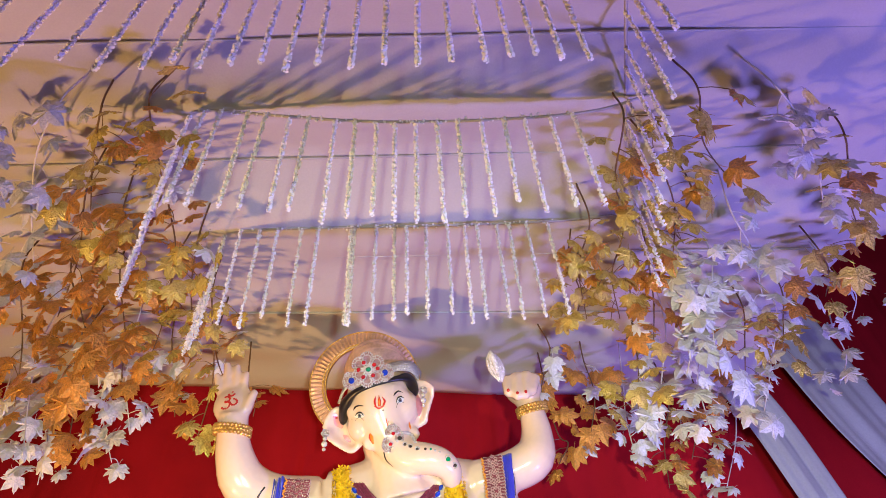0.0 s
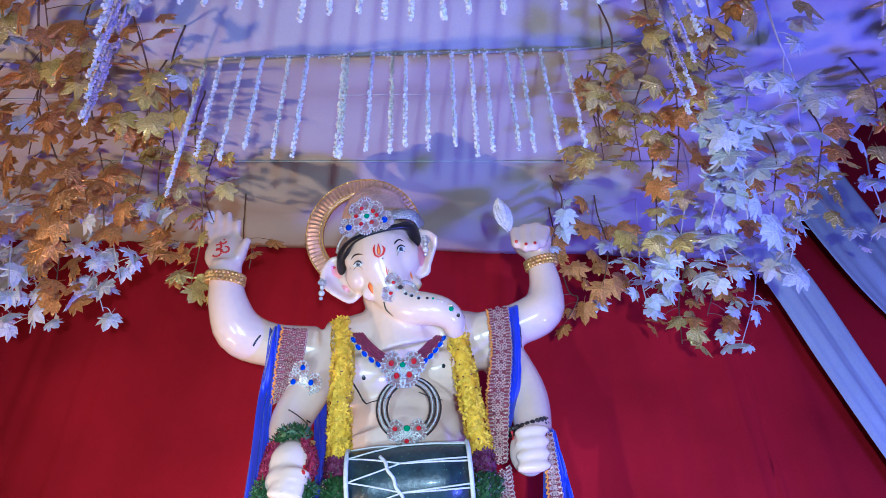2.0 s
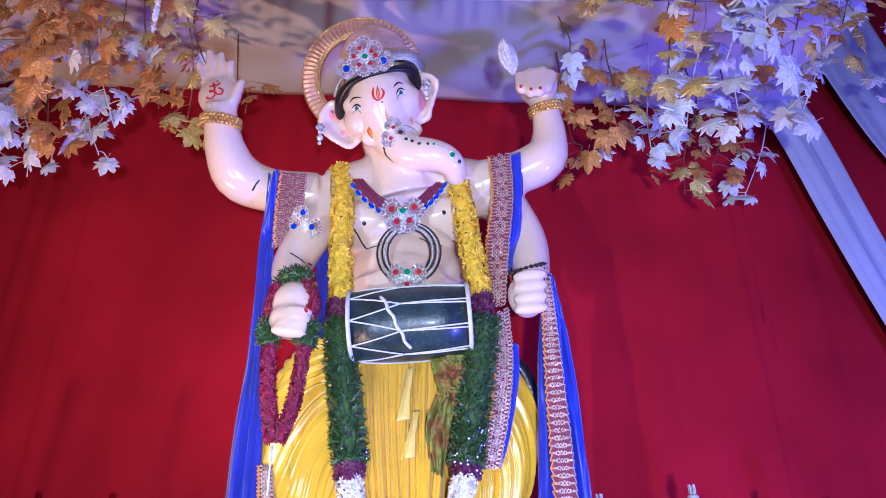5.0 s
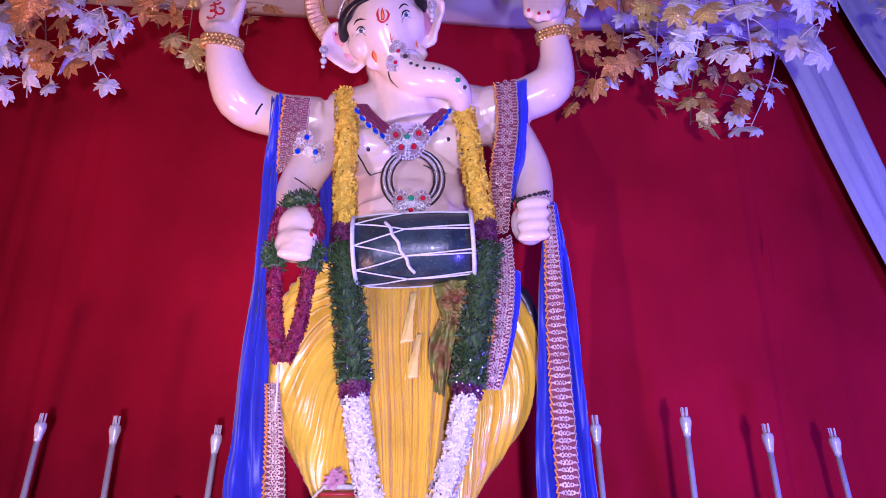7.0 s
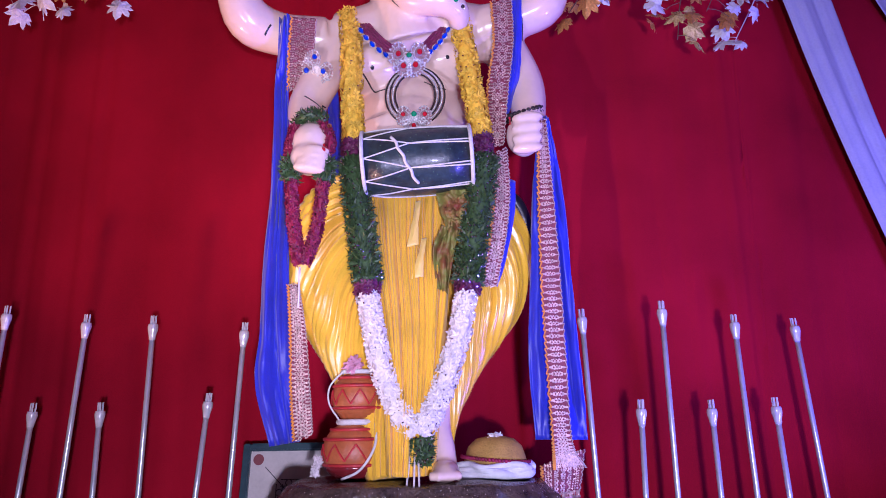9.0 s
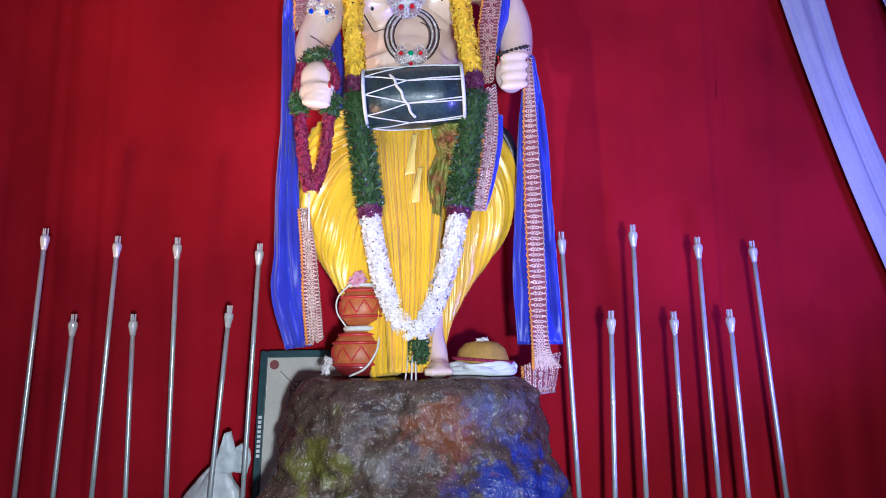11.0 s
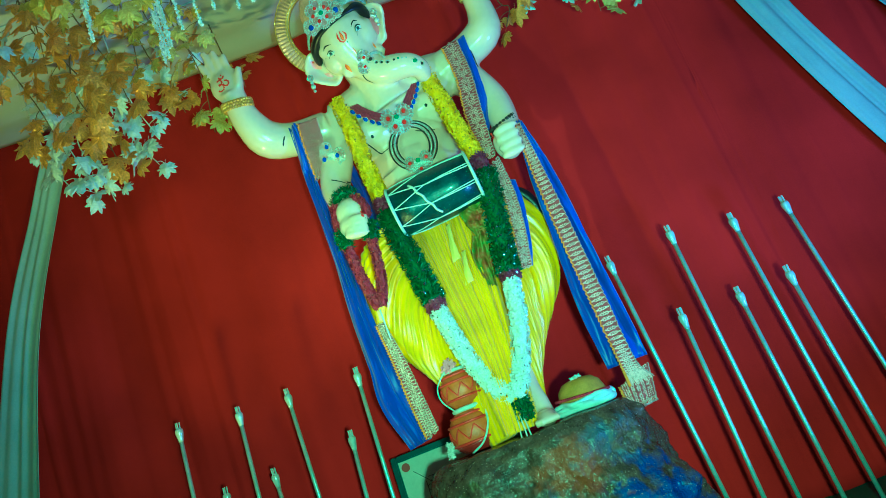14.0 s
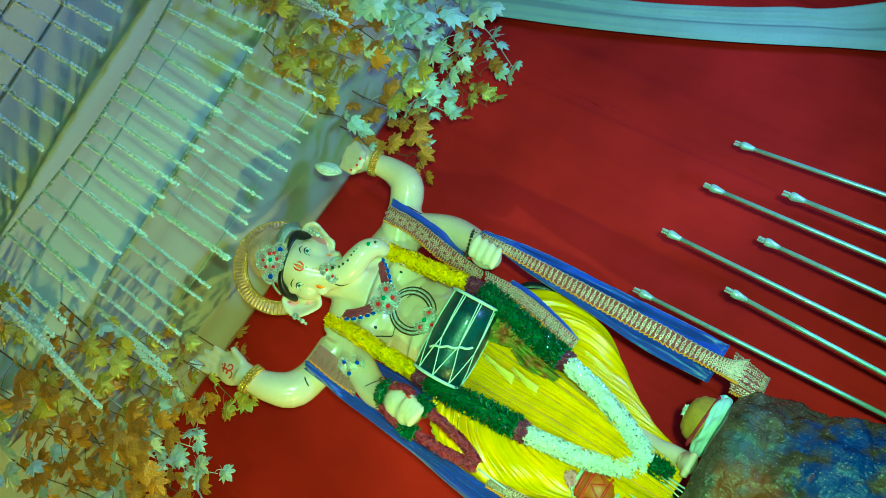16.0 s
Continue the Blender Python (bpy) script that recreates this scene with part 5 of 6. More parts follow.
# ---- waist cloth and dark cord behind the dhoti ----
M_GREENCLOTH = mat("olive_printed_cloth", (0.16, 0.20, 0.03), 0.6, vary=0.5, scale=14, second=(0.22, 0.03, 0.02))
knot = base("waist_cloth")
for L, R in (([(-0.100, 3.320, 2.205), (-0.080, 3.305, 2.110), (-0.045, 3.300, 1.990)], [(0.055, 3.330, 2.205), (0.045, 3.315, 2.110), (0.005, 3.300, 1.975)]),
             ([(-0.060, 3.300, 2.110), (-0.050, 3.290, 2.060), (0.000, 3.290, 2.020)], [(0.040, 3.310, 2.170), (0.060, 3.300, 2.110), (0.055, 3.300, 2.050)]),
             ([(-0.070, 3.300, 2.020), (-0.112, 3.290, 1.900), (-0.092, 3.285, 1.735)], [(0.000, 3.305, 2.000), (-0.020, 3.300, 1.880), (-0.052, 3.285, 1.715)])):
    cloth("fold", L, R, M_GREENCLOTH, knot, 2.6, 0.022, len(knot.children) * 1.7, nv=40)
tagged(knot, "olive and red printed cloth tucked at the waist", "cloth")
tail = base("pleat_tail")
M_PALEY = mat("pale_yellow_satin", (0.82, 0.58, 0.12), 0.3, vary=0.15, scale=6, sheen=0.3)
for a, c in (((-0.175, 3.320, 2.141), (-0.196, 3.290, 1.922)), ((-0.150, 3.300, 1.963), (-0.176, 3.270, 1.777))):
    a, c = Vector(a), Vector(c)
    cloth("tail", [a + Vector((-0.012, 0, 0)), a.lerp(c, 0.5) + Vector((-0.016, -0.01, 0)), c + Vector((-0.03, 0, 0))], [a + Vector((0.012, 0, 0)), a.lerp(c, 0.5) + Vector((0.012, -0.01, 0)), c + Vector((0.022, 0, 0.01))], M_PALEY, tail, 1.5, 0.006, nv=20, nu=12)
tagged(tail, "pale yellow satin tail hanging from the waist", "cloth")
cord = bmesh.new()
tube(cord, [(0.262, 3.580, 2.262), (0.317, 3.600, 2.188), (0.361, 3.620, 2.033), (0.357, 3.620, 1.805)], [0.02, 0.03, 0.022, 0.012], 24, 10, 0.5)
tagged(part("dark_strap", cord, M_BLACK, smooth=True), "black cloth strap hanging behind the dhoti", "strap")

# ---- pots ----
M_POT = mat("painted_clay_pot", (0.45, 0.12, 0.03), 0.45, vary=0.35, scale=9, bump=0.25, bscale=60)
M_POTRED = mat("red_pot_paint", (0.45, 0.03, 0.03), 0.35, vary=0.3, scale=20)
stack = Vector((-0.45, 3.36, 0.955))


def pot(at, r, h, label, glazed=False):
    g = base("clay_pot")
    prof = [(0.3, 0.0), (0.62, 0.06), (0.92, 0.25), (1.0, 0.48), (0.93, 0.70), (0.72, 0.87), (0.52, 0.93), (0.50, 0.96), (0.56, 1.0), (0.5, 1.0), (0.44, 0.95)]
    b = bmesh.new()
    lathe(b, at, [(q * r, z * h) for q, z in prof], 40)
    part("body", b, M_POT, g, smooth=True)
    for z, q in ((0.27, 0.945), (0.70, 0.945), (0.86, 0.74)):
        b = bmesh.new()
        ring(b, (at[0], at[1], at[2] + z * h), q * r, 0.007, n=40)
        part("painted_ring", b, M_POTRED, g, smooth=True)
    b = bmesh.new()
    for k in range(18):
        w0, w1 = 2 * math.pi * k / 18, 2 * math.pi * (k + 1) / 18
        za, zb = (0.34, 0.62) if k % 2 else (0.62, 0.34)
        ra, rb = (0.985, 0.975)
        tube(b, [Vector(at) + Vector((math.cos(w0) * r * ra, math.sin(w0) * r * ra, za * h)), Vector(at) + Vector((math.cos((w0 + w1) / 2) * r * 1.01, math.sin((w0 + w1) / 2) * r * 1.01, (za + zb) / 2 * h)), Vector(at) + Vector((math.cos(w1) * r * rb, math.sin(w1) * r * rb, zb * h))], [0.004] * 3, 6, 5)
    part("zigzag", b, M_POTRED, g)
    if glazed:
        b = bmesh.new()
        lathe(b, at, [(q * r + 0.003, z * h) for q, z in ((0.3, 0.0), (0.62, 0.06), (0.84, 0.17), (0.94, 0.27))], 40)
        part("glazed_foot", b, mat("maroon_glaze", (0.20, 0.018, 0.02), 0.15, vary=0.3, coat=0.6), g, "glossy maroon foot", smooth=True)
    return tagged(g, label, "pot", "clay pots stacked on the rock")


pot(stack, 0.132, 0.235, "large orange clay pot with red zigzag paint on the rock", True)
pot(stack + Vector((0.015, 0, 0.232)), 0.112, 0.21, "smaller orange clay pot stacked on the larger one")
b = bmesh.new()
t0 = stack + Vector((0.012, 0, 0))
ring(b, t0 + Vector((0, 0, 0.232)), 0.078, 0.013, n=30)
ring(b, t0 + Vector((0, 0, 0.438)), 0.066, 0.010, n=30)
tube(b, [t0 + Vector((0.08, -0.06, 0.235)), t0 + Vector((0.085, -0.115, 0.14)), t0 + Vector((0.03, -0.125, 0.05)), t0 + Vector((-0.05, -0.10, 0.01))], [0.0055] * 4, 24, 8)
tube(b, [t0 + Vector((-0.05, -0.05, 0.445)), t0 + Vector((-0.11, -0.05, 0.38)), t0 + Vector((-0.115, -0.04, 0.31)), t0 + Vector((-0.07, -0.05, 0.24))], [0.004] * 4, 24, 8)
rope = base("pot_rope")
part("rope", b, M_LACE, rope, smooth=True)
tagged(rope, "white cotton rope tied round the clay pots", "rope")
b = bmesh.new()
flowers(b, [t0 + Vector((-0.03, -0.06, 0.45)), t0 + Vector((0.0, -0.06, 0.475))], 0.022, 60, 0.026, 9)
tagged(part("pink_flower", b, mat("pale_pink_petals", (0.75, 0.35, 0.48), 0.6, vary=0.3, rnd=0.2)), "pale pink cloth flower on the upper pot", "flower")
# pale grey cup, built as a small clump of white petals
b = bmesh.new()
flowers(b, [(-0.60, 3.30, 0.975), (-0.598, 3.30, 1.02), (-0.59, 3.30, 1.05)], 0.014, 24, 0.015, 12)
tagged(part("white_flower", b, M_WFLOWER), "pale cup beside the pots, shaped as a small white petal clump", "flower")

# ---- domed sweet on white cloth ----
cap = base("cap")
hc = Vector((0.135, 3.36, 0.955))
M_OCHRE = mat("ochre_felt", (0.45, 0.27, 0.05), 0.85, vary=0.3, scale=18, bump=0.4, bscale=120)
b = bmesh.new()
lathe(b, hc, [(0.135, 0.03), (0.13, 0.07), (0.112, 0.125), (0.08, 0.155), (0.035, 0.165), (0.01, 0.166)], 36)
part("dome", b, M_OCHRE, cap, smooth=True)
b = bmesh.new()
for k in range(3):
    n = 40
    pts = [hc + Vector((math.cos(2 * math.pi * i / n) * (0.142 + 0.012 * math.sin(i * 0.9 + k)), math.sin(2 * math.pi * i / n) * (0.142 + 0.012 * math.sin(i * 0.9 + k)), 0.02 + 0.017 * k + 0.006 * math.sin(i * 0.7 + 2 * k))) for i in range(n + 1)]
    tube(b, pts, [0.019 - 0.003 * k] * (n + 1), n * 2, 8)
part("cloth_roll", b, mat("white_cotton_roll", (0.72, 0.74, 0.75), 0.8, vary=0.15, scale=12, bump=0.3), cap, "rolled white cloth brim", smooth=True)
b = bmesh.new()
for i in range(34):
    w = math.pi + math.pi * i / 33
    ball(b, hc + Vector((math.cos(w) * 0.14, math.sin(w) * 0.14, 0.075 - 0.012 * math.cos(w))), 0.008, u=7, v=5)
part("beading", b, M_ROSE, cap, "pink beaded edge", smooth=True)
b = bmesh.new()
flowers(b, [hc + Vector((-0.02, -0.03, 0.16)), hc + Vector((0.02, -0.03, 0.16))], 0.012, 30, 0.016, 3)
tagged(part("top_flower", b, M_WFLOWER, cap), kind="stuff")
tagged(cap, "ochre domed cap with rolled white cloth brim on the rock", "cap")

# ---- carrom board ----
board = base("carrom_board")
A = Vector((-1.064, 3.920, 1.092))
bw = 0.84
BM = Matrix.Translation((A.x + bw / 2, 3.86, A.z - bw / 2)) @ pose(0, 0, 0, -9, 0, 0)
M_PLY = mat("pale_varnished_plywood", (0.58, 0.55, 0.48), 0.35, vary=0.15, scale=8)
M_FRAME = mat("dark_teal_frame", (0.03, 0.07, 0.08), 0.35, vary=0.4, scale=10)
b = bmesh.new()
box(b, (0, 0, 0), (bw - 0.05, 0.014, bw - 0.05))
bmesh.ops.transform(b, matrix=BM, verts=b.verts)
part("playing_surface", b, M_PLY, board)
for c, s in (((-bw / 2 + 0.018, -0.008, 0), (0.036, 0.05, bw)), ((bw / 2 - 0.018, -0.008, 0), (0.036, 0.05, bw)), ((0, -0.008, bw / 2 - 0.018), (bw - 0.072, 0.05, 0.036)), ((0, -0.008, -bw / 2 + 0.018), (bw - 0.072, 0.05, 0.036))):
    b = bmesh.new()
    box(b, c, s, bevel=0.006)
    bmesh.ops.transform(b, matrix=BM, verts=b.verts)
    part("frame_rail", b, M_FRAME, board)
M_POCKET = mat("dull_red_pocket", (0.22, 0.06, 0.06), 0.7, vary=0.2)
for sx in (-1, 1):
    for sz in (-1, 1):
        b = bmesh.new()
        lathe(b, (sx * (bw / 2 - 0.075), -0.008, sz * (bw / 2 - 0.075)), [(0.026, 0.0), (0.026, 0.004), (0.004, 0.004)], 20, rot=(90, 0, 0))
        bmesh.ops.transform(b, matrix=BM, verts=b.verts)
        part("pocket", b, M_POCKET, board)
M_INK = mat("black_ink_line", (0.05, 0.05, 0.06), 0.6, vary=0.2)
b = bmesh.new()
for z in (-1, 1):
    for off in (0.17, 0.20):
        box(b, (0, -0.009, z * (bw / 2 - off)), (0.46, 0.003, 0.004))
        box(b, (z * (bw / 2 - off), -0.009, 0), (0.004, 0.003, 0.46))
for sx in (-1, 1):
    for sz in (-1, 1):
        for dx, dz in ((0.185, 0.23), (0.23, 0.185)):
            ring(b, (sx * (bw / 2 - dx + 0.0), -0.009, sz * (bw / 2 - dz)), 0.015, 0.0025, (90, 0, 0), 18, 5)
        tube(b, [(sx * (bw / 2 - 0.11), -0.009, sz * (bw / 2 - 0.11)), (sx * (bw / 2 - 0.24), -0.009, sz * (bw / 2 - 0.24))], [0.002, 0.002], 2, 5)
bmesh.ops.transform(b, matrix=BM, verts=b.verts)
part("line_markings", b, M_INK, board)
b = bmesh.new()
for k in range(9):
    box(b, (-bw / 2 + 0.020, -0.0345, -0.14 + 0.025 * k), (0.018, 0.002, 0.016))
bmesh.ops.transform(b, matrix=BM, verts=b.verts)
part("rail_mark", b, M_WHITEPAINT, board, "white marking on the frame rail")
tagged(board, "pale carrom board with dark frame leaning behind the rock", "carrom board")

# ---- plastic bag ----
bag = base("plastic_bag")
M_BAG = mat("white_plastic_film", (0.66, 0.70, 0.72), 0.35, vary=0.25, scale=12, bump=0.4, bscale=30)


def bag_fn(u, v):
    w = 2 * math.pi * u
    r = float(np.interp(v, (0, 0.2, 0.45, 0.7, 0.9, 1), (0.19, 0.21, 0.19, 0.14, 0.08, 0.02))) + 0.02 * noise.noise((math.cos(w) * 2, math.sin(w) * 2, v * 4)) + 0.012 * math.sin(w * 5 + 4 * v)
    return Vector((-1.32 + r * math.cos(w) + 0.05 * v, 3.84 + 0.55 * r * math.sin(w), 0.03 + 0.46 * v + 0.02 * math.sin(w * 3)))


b = bmesh.new()
sheet(b, bag_fn, 50, 24)
bmesh.ops.remove_doubles(b, verts=b.verts, dist=0.001)
part("sack", b, M_BAG, bag, smooth=True)
for dx, top in ((0.02, 0.66), (0.1, 0.60)):
    cloth("handle", [(-1.30 + dx, 3.80, 0.46), (-1.27 + dx, 3.79, 0.57), (-1.24 + dx, 3.79, top)], [(-1.20 + dx, 3.82, 0.45), (-1.18 + dx, 3.81, 0.54), (-1.21 + dx, 3.80, top + 0.01)], M_BAG, bag, 1.5, 0.012, nv=16, nu=10)
tagged(bag, "crumpled white plastic carrier bag on the floor behind the rods", "bag")

# ---- swagged drapes ----


def swag(left, right, label, seed):
    b = bmesh.new()
    L, R = spline(left, 61), spline(right, 61)

    def fn(u, v):
        i = int(round(v * 60))
        p = Vector(L[i]).lerp(Vector(R[i]), u)
        return p + Vector((0, 0.010 * math.sin(u * 9 + seed + 0.9 * math.sin(3 * v)) + 0.05 * noise.noise((u * 2.6 + 0.4 * math.sin(2 * v + seed), v * 0.9, seed)) + 0.014 * noise.noise((u * 8, v * 1.5, seed + 2)), 0))

    sheet(b, fn, 40, 60, thick=0.003)
    tagged(part("drape", b, M_SWAG, smooth=True), label, "drape", "white drapes at the sides")


swag([(1.75, 3.99, 4.2), (1.93, 3.98, 3.72), (2.062, 3.980, 3.143), (2.182, 3.980, 2.644), (2.344, 3.980, 2.045), (2.518, 3.980, 1.498), (2.703, 3.980, 0.963), (3.1, 3.98, 0.3)],
     [(2.02, 3.99, 4.3), (2.20, 3.98, 3.78), (2.328, 3.980, 3.133), (2.420, 3.980, 2.673), (2.568, 3.980, 2.154), (2.679, 3.980, 1.832), (2.803, 3.980, 1.487), (3.4, 3.98, 0.5)], "sheer white drape swagged from the ceiling edge to the side", 1)
swag([(2.2, 3.96, 4.6), (2.42, 3.95, 3.7), (2.659, 3.950, 3.107), (2.744, 3.950, 2.800), (2.854, 3.950, 2.526), (3.060, 3.950, 2.047), (4.0, 3.95, 0.9)],
     [(2.62, 3.96, 5.1), (2.8, 3.95, 4.1), (2.997, 3.950, 3.095), (3.087, 3.950, 2.750), (3.198, 3.950, 2.447), (3.446, 3.950, 1.960), (4.4, 3.95, 1.2)], "sheer white drape swagged from the ceiling edge to the side", 4)
swag([(-2.55, 3.98, 4.4), (-2.80, 3.98, 4.05), (-3.02, 3.98, 3.6), (-3.38, 3.98, 2.85), (-3.8, 3.98, 1.5), (-4.2, 3.98, 0.3)],
     [(-2.35, 3.98, 4.4), (-2.56, 3.98, 4.05), (-2.76, 3.98, 3.63), (-3.15, 3.98, 2.68), (-3.45, 3.98, 1.4), (-3.7, 3.98, 0.2)], "sheer white drape hanging down beside the curtain", 7)

# ---- artificial maple vines ----


def leaf_mesh(seed, m):
    g = random.Random(seed)
    half = [(-30, 0.30), (-8, 0.44), (6, 0.62), (14, 0.56), (20, 0.80), (30, 0.70), (36, 0.56), (44, 0.80), (50, 0.98), (58, 0.82), (66, 0.66), (76, 0.86), (90, 1.10)]
    pts = [(0.0, -0.02)] + [(math.cos(radians(a)) * r, math.sin(radians(a)) * r + 0.0) for a, r in half]
    pts += [(-x, y) for x, y in reversed(pts[1:-1])]
    b = bmesh.new()
    c = b.verts.new((0, 0.34, 0.05))
    ring_v = []
    for x, y in pts:
        d = math.hypot(x, y - 0.34)
        ring_v.append(b.verts.new((x * g.uniform(0.92, 1.08), y * g.uniform(0.94, 1.06), 0.10 * math.cos(d * 5) - 0.16 * abs(x) ** 1.5 - 0.10 * max(0, y - 0.5) + g.uniform(-0.03, 0.03))))
    for i in range(len(ring_v)):
        b.faces.new((c, ring_v[i], ring_v[(i + 1) % len(ring_v)]))
    tube(b, [(0, 0, 0), (0.02, -0.2, -0.02), (0.0, -0.38, -0.03)], [0.014, 0.012, 0.012], 4, 4)
    me = bpy.data.meshes.new("leaf")
    b.to_mesh(me)
    b.free()
    me.materials.append(m)
    return me


LEAVES = {k: [leaf_mesh(s, m) for s in range(5)] for k, m in (("gold", M_GOLD), ("white", M_SILVERLEAF), ("copper", M_AMBER))}
gl = random.Random(77)


def vine(top, bottom, kind, count, size, spread=0.13):
    g = base("maple_vine")
    count, size = int(count * 1.35), size * 1.12
    top, bottom = Vector(top), Vector(bottom)
    roof = Vector((top.x + gl.uniform(-0.05, 0.05), top.y, ceil_z(top.x, top.y) - 0.004))
    mid = top.lerp(bottom, 0.5) + Vector((gl.uniform(-0.06, 0.06), gl.uniform(-0.05, 0.05), 0))
    line = [Vector(q) for q in spline([roof, top, mid, bottom], 40)]
    b = bmesh.new()
    tube(b, [roof, top, mid, bottom], [0.0045, 0.004, 0.0035, 0.0025], 24, 5)
    part("stem", b, M_WSTEM if kind == "white" else M_STEM, g, smooth=True)
    for k in range(count):
        i = min(39, int(13 + 26 * (k + gl.random()) / count))
        s = size * gl.uniform(0.6, 1.15)
        p = line[i] + Vector((gl.uniform(-1, 1) * spread, gl.uniform(-1, 1) * spread * 0.7, gl.uniform(-0.6, 0.5) * spread))
        ob = new("leaf", gl.choice(LEAVES[kind if gl.random() > 0.14 else ("copper" if kind == "gold" else "white")]))
        ob.parent = g
        ob.matrix_basis = pose(*p, 90 + gl.uniform(-50, 30), gl.uniform(-35, 35), gl.uniform(-45, 45)) @ pose(0, 0, 0, 0, 0, 180 + gl.uniform(-60, 60)) @ Matrix.Diagonal((s, s, s, 1))
        if k % 3 == 0:
            b = bmesh.new()
            tube(b, [line[i], line[i].lerp(p, 0.5) + Vector((0, 0, 0.015)), p], [0.002] * 3, 6, 4)
            part("twig", b, M_WSTEM if kind == "white" else M_STEM, g)
    tagged(g, {"gold": "artificial vine of crinkled gold maple leaves", "white": "artificial vine of pearl white maple leaves", "copper": "artificial vine of coppery gold maple leaves"}[kind] + " hanging from the ceiling", "vine", "maple vines under the ceiling")


LEFT = (((-1.370, 1.520, 3.574), (-1.657, 2.000, 3.562), "white", 12, 0.085), ((-1.234, 1.550, 3.584), (-1.432, 2.020, 3.577), "gold", 14, 0.08), ((-1.055, 1.520, 3.596), (-1.100, 1.870, 3.572), "gold", 12, 0.08),
        ((-1.624, 1.910, 3.583), (-1.893, 2.600, 3.606), "white", 12, 0.1), ((-1.409, 1.910, 3.572), (-1.766, 2.600, 3.529), "copper", 16, 0.095), ((-1.307, 2.030, 3.584), (-1.462, 2.330, 3.592), "gold", 12, 0.08),
        ((-1.094, 1.920, 3.570), (-1.328, 2.700, 3.675), "copper", 16, 0.08), ((-1.852, 2.350, 3.597), (-1.901, 2.800, 3.185), "copper", 20, 0.09), ((-1.668, 2.410, 3.617), (-1.646, 2.800, 3.295), "copper", 16, 0.095),
        ((-1.453, 2.420, 3.617), (-1.525, 2.900, 3.366), "copper", 18, 0.08), ((-1.178, 2.340, 3.589), (-1.480, 3.000, 3.581), "gold", 16, 0.08), ((-1.040, 2.200, 3.565), (-1.303, 3.040, 3.757), "gold", 14, 0.075),
        ((-2.143, 3.100, 3.772), (-1.962, 3.100, 3.117), "white", 14, 0.085), ((-1.942, 3.110, 3.771), (-1.825, 3.200, 3.203), "copper", 18, 0.085), ((-1.604, 3.000, 3.737), (-1.612, 3.300, 3.388), "white", 14, 0.085),
        ((-1.416, 3.030, 3.754), (-1.397, 3.300, 3.446), "copper", 16, 0.08), ((-1.093, 2.620, 3.659), (-1.294, 3.400, 3.301), "gold", 16, 0.08), ((-1.868, 3.400, 3.766), (-1.695, 3.400, 3.255), "white", 12, 0.08),
        ((-2.229, 3.500, 3.701), (-2.085, 3.500, 3.202), "white", 9, 0.08), ((-1.190, 3.050, 3.760), (-1.245, 3.500, 3.812), "copper", 8, 0.075), ((-2.358, 3.300, 3.713), (-2.183, 3.300, 3.218), "white", 10, 0.085), ((-1.109, 3.500, 3.765), (-1.049, 3.500, 3.568), "copper", 4, 0.08))
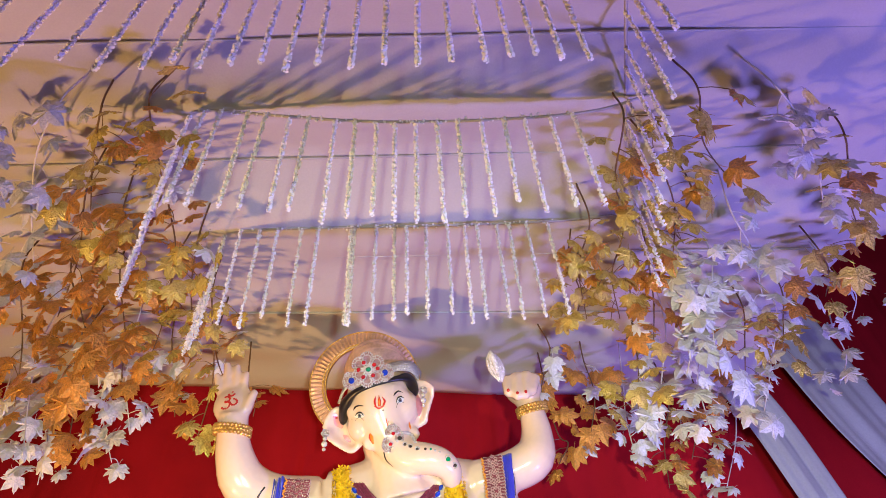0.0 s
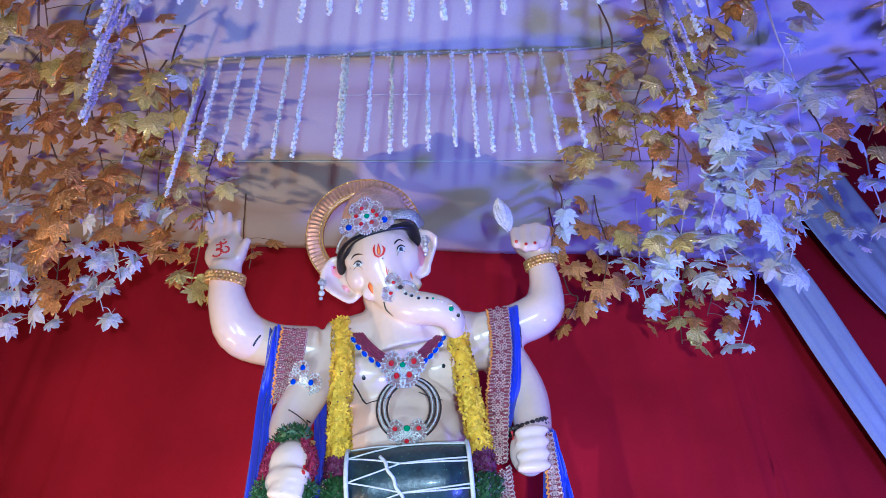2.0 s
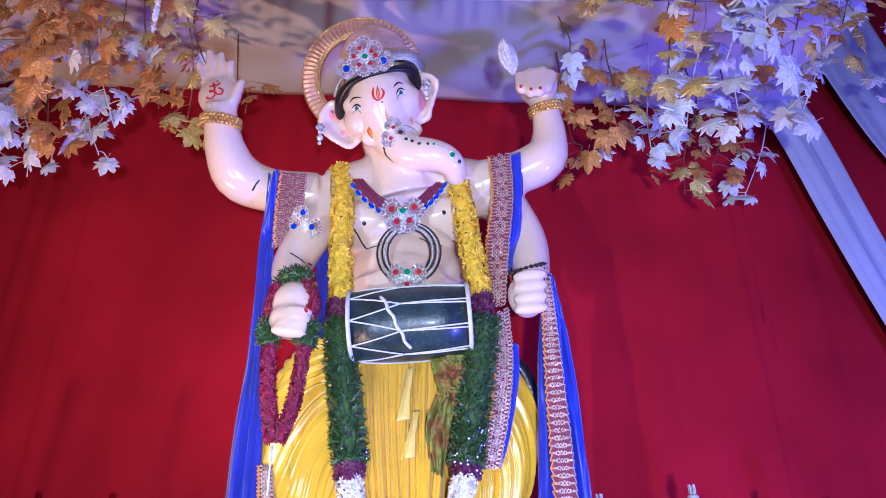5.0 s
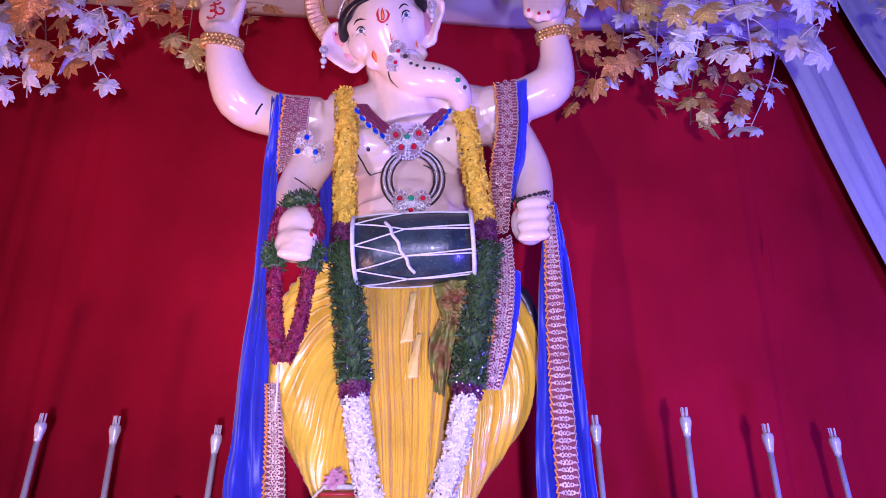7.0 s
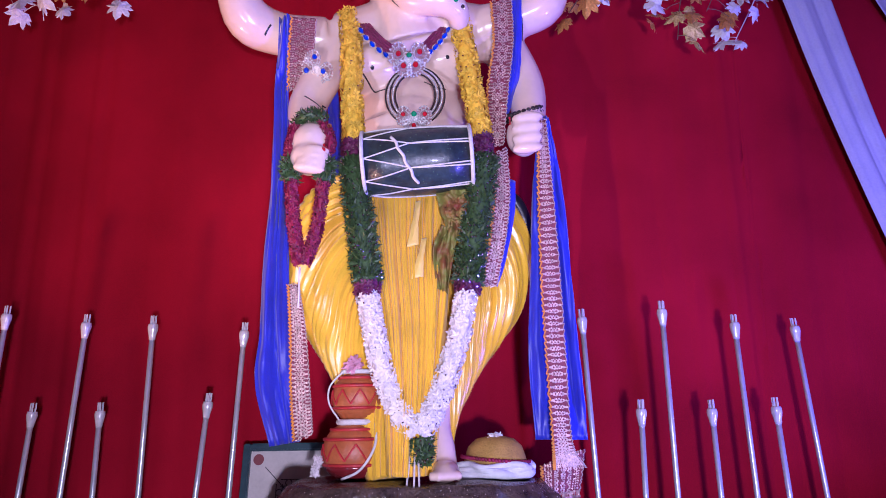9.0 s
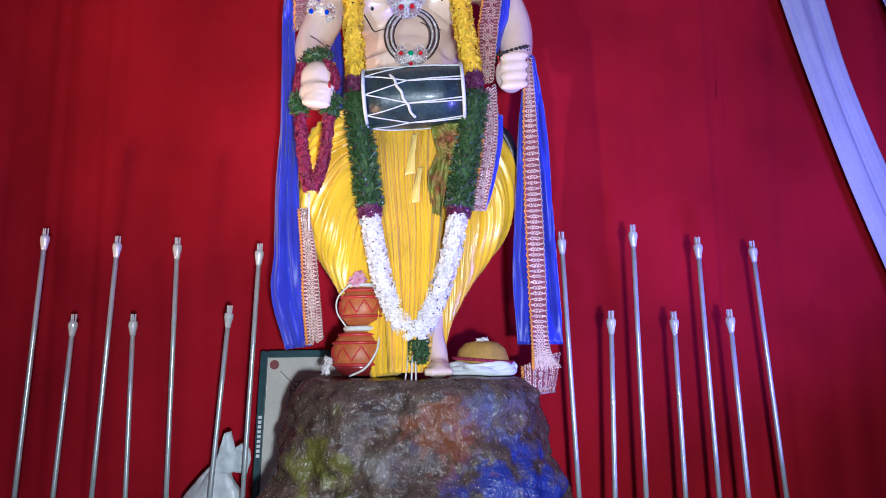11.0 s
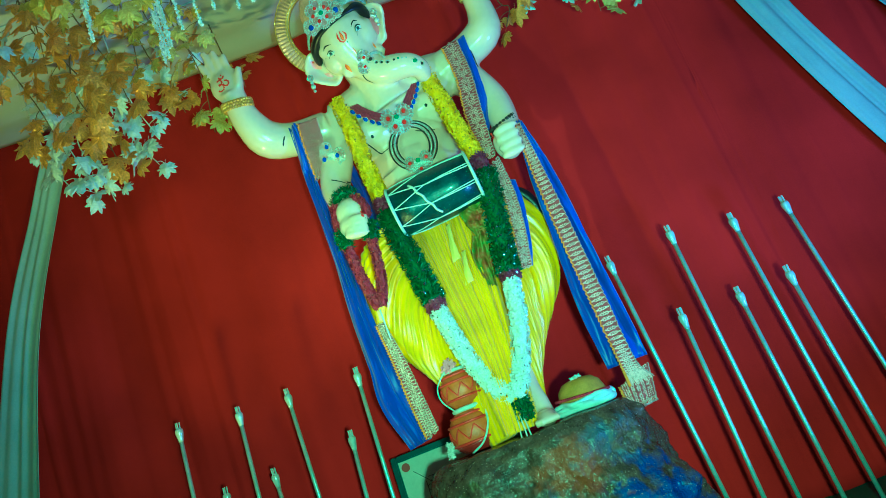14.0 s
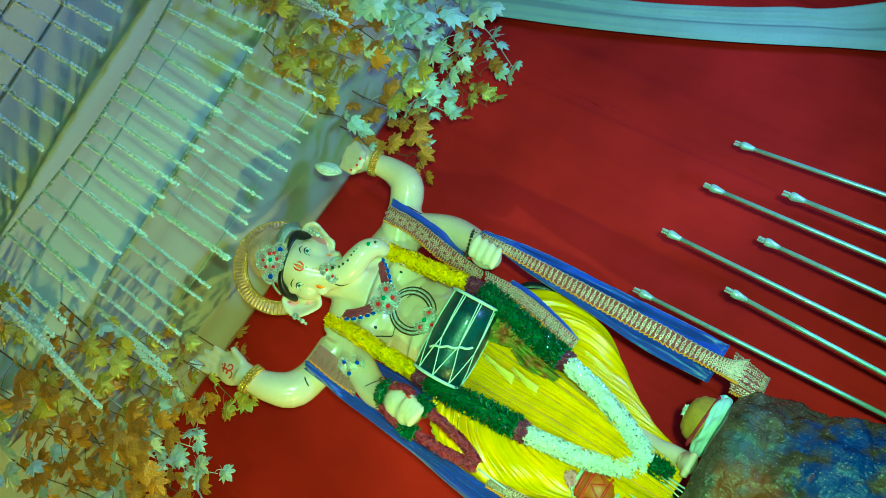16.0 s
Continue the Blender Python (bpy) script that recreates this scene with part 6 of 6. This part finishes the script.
RIGHT = (((0.956, 1.520, 3.572), (1.221, 1.970, 3.560), "gold", 10, 0.085), ((1.250, 1.520, 3.557), (1.483, 1.970, 3.585), "white", 7, 0.09), ((1.361, 1.650, 3.552), (1.645, 2.100, 3.564), "white", 8, 0.09), ((1.596, 1.750, 3.553), (1.945, 2.350, 3.593), "gold", 12, 0.085),
         ((0.695, 1.630, 3.551), (0.839, 2.170, 3.581), "gold", 12, 0.08), ((0.843, 1.790, 3.578), (1.071, 2.390, 3.606), "gold", 14, 0.08), ((1.052, 2.000, 3.573), (1.088, 2.300, 3.577), "gold", 8, 0.085),
         ((1.252, 2.120, 3.572), (1.518, 2.600, 3.509), "white", 10, 0.09), ((0.646, 2.160, 3.579), (0.693, 2.700, 3.501), "gold", 18, 0.08), ((0.799, 2.220, 3.570), (0.851, 2.700, 3.493), "gold", 18, 0.08), ((0.912, 2.290, 3.574), (1.018, 2.800, 3.432), "copper", 14, 0.085),
         ((1.102, 2.400, 3.616), (1.067, 2.700, 3.147), "white", 16, 0.095), ((1.267, 2.440, 3.615), (1.185, 2.650, 3.102), "white", 16, 0.095), ((0.597, 2.420, 3.626), (0.704, 2.900, 3.688), "gold", 10, 0.08),
         ((1.020, 2.970, 3.738), (0.919, 3.000, 3.190), "gold", 12, 0.085), ((1.189, 3.000, 3.677), (0.991, 3.000, 3.060), "white", 14, 0.09), ((1.451, 3.100, 3.755), (1.273, 3.100, 3.113), "white", 14, 0.09), ((1.589, 2.900, 3.724), (1.588, 3.200, 3.443), "copper", 12, 0.085),
         ((1.703, 2.700, 3.678), (1.743, 3.000, 3.496), "gold", 10, 0.09), ((1.771, 2.910, 3.724), (1.657, 3.300, 3.297), "white", 12, 0.09), ((1.785, 2.430, 3.616), (1.992, 2.820, 3.706), "gold", 7, 0.09), ((1.933, 2.610, 3.651), (2.258, 3.060, 3.761), "white", 6, 0.085),
         ((0.631, 3.320, 3.822), (0.568, 3.500, 3.489), "copper", 12, 0.08), ((0.852, 3.470, 3.852), (0.787, 3.500, 3.332), "copper", 14, 0.085), ((1.056, 3.500, 3.699), (1.012, 3.500, 3.251), "white", 12, 0.085), ((1.382, 3.700, 3.751), (1.215, 3.700, 3.153), "gold", 12, 0.085),
         ((1.552, 3.700, 3.742), (1.390, 3.700, 3.321), "copper", 12, 0.085), ((1.841, 3.800, 3.890), (1.569, 3.800, 3.192), "white", 12, 0.085), ((2.214, 3.180, 3.789), (2.377, 3.600, 3.710), "white", 6, 0.08), ((0.641, 3.600, 3.478), (0.621, 3.600, 3.262), "copper", 5, 0.075))
for row in LEFT + RIGHT:
    vine(*row)

# ---- small things by the rods ----
b = bmesh.new()
tube(b, [(0.55, 3.02, 0.05), (1.6, 3.3, 0.06), (2.6, 3.6, 0.05)], [0.028, 0.03, 0.026], 30, 12)
for k in range(7):
    p = Vector((0.55 + 0.3 * k, 3.02 + 0.085 * k, 0.055))
    ball(b, p, 0.033, u=10, v=6)
tagged(part("bamboo_pole", b, mat("dry_bamboo", (0.42, 0.30, 0.14), 0.5, vary=0.3, scale=10, bump=0.2), smooth=True), "dry bamboo pole lying on the stage floor", "pole")
# white plastic cup, built as a crumpled lump
b = bmesh.new()
c = Vector((0.607, 3.550, 0.145))
for k in range(14):
    g = random.Random(k)
    ball(b, (c.x + g.uniform(-0.04, 0.04), c.y + g.uniform(-0.04, 0.04), max(0.05, c.z) + g.uniform(-0.03, 0.03)), (g.uniform(0.03, 0.05), g.uniform(0.03, 0.05), g.uniform(0.02, 0.04)), (g.uniform(0, 90), g.uniform(0, 90), 0), 8, 6)
clump_z = min(v.co.z for v in b.verts)
bmesh.ops.translate(b, verts=b.verts, vec=(0, 0, 0.012 - clump_z))
tagged(part("white_cup", b, M_BAG), "white plastic cup on the stage floor, shaped as a crumpled lump", "paper")
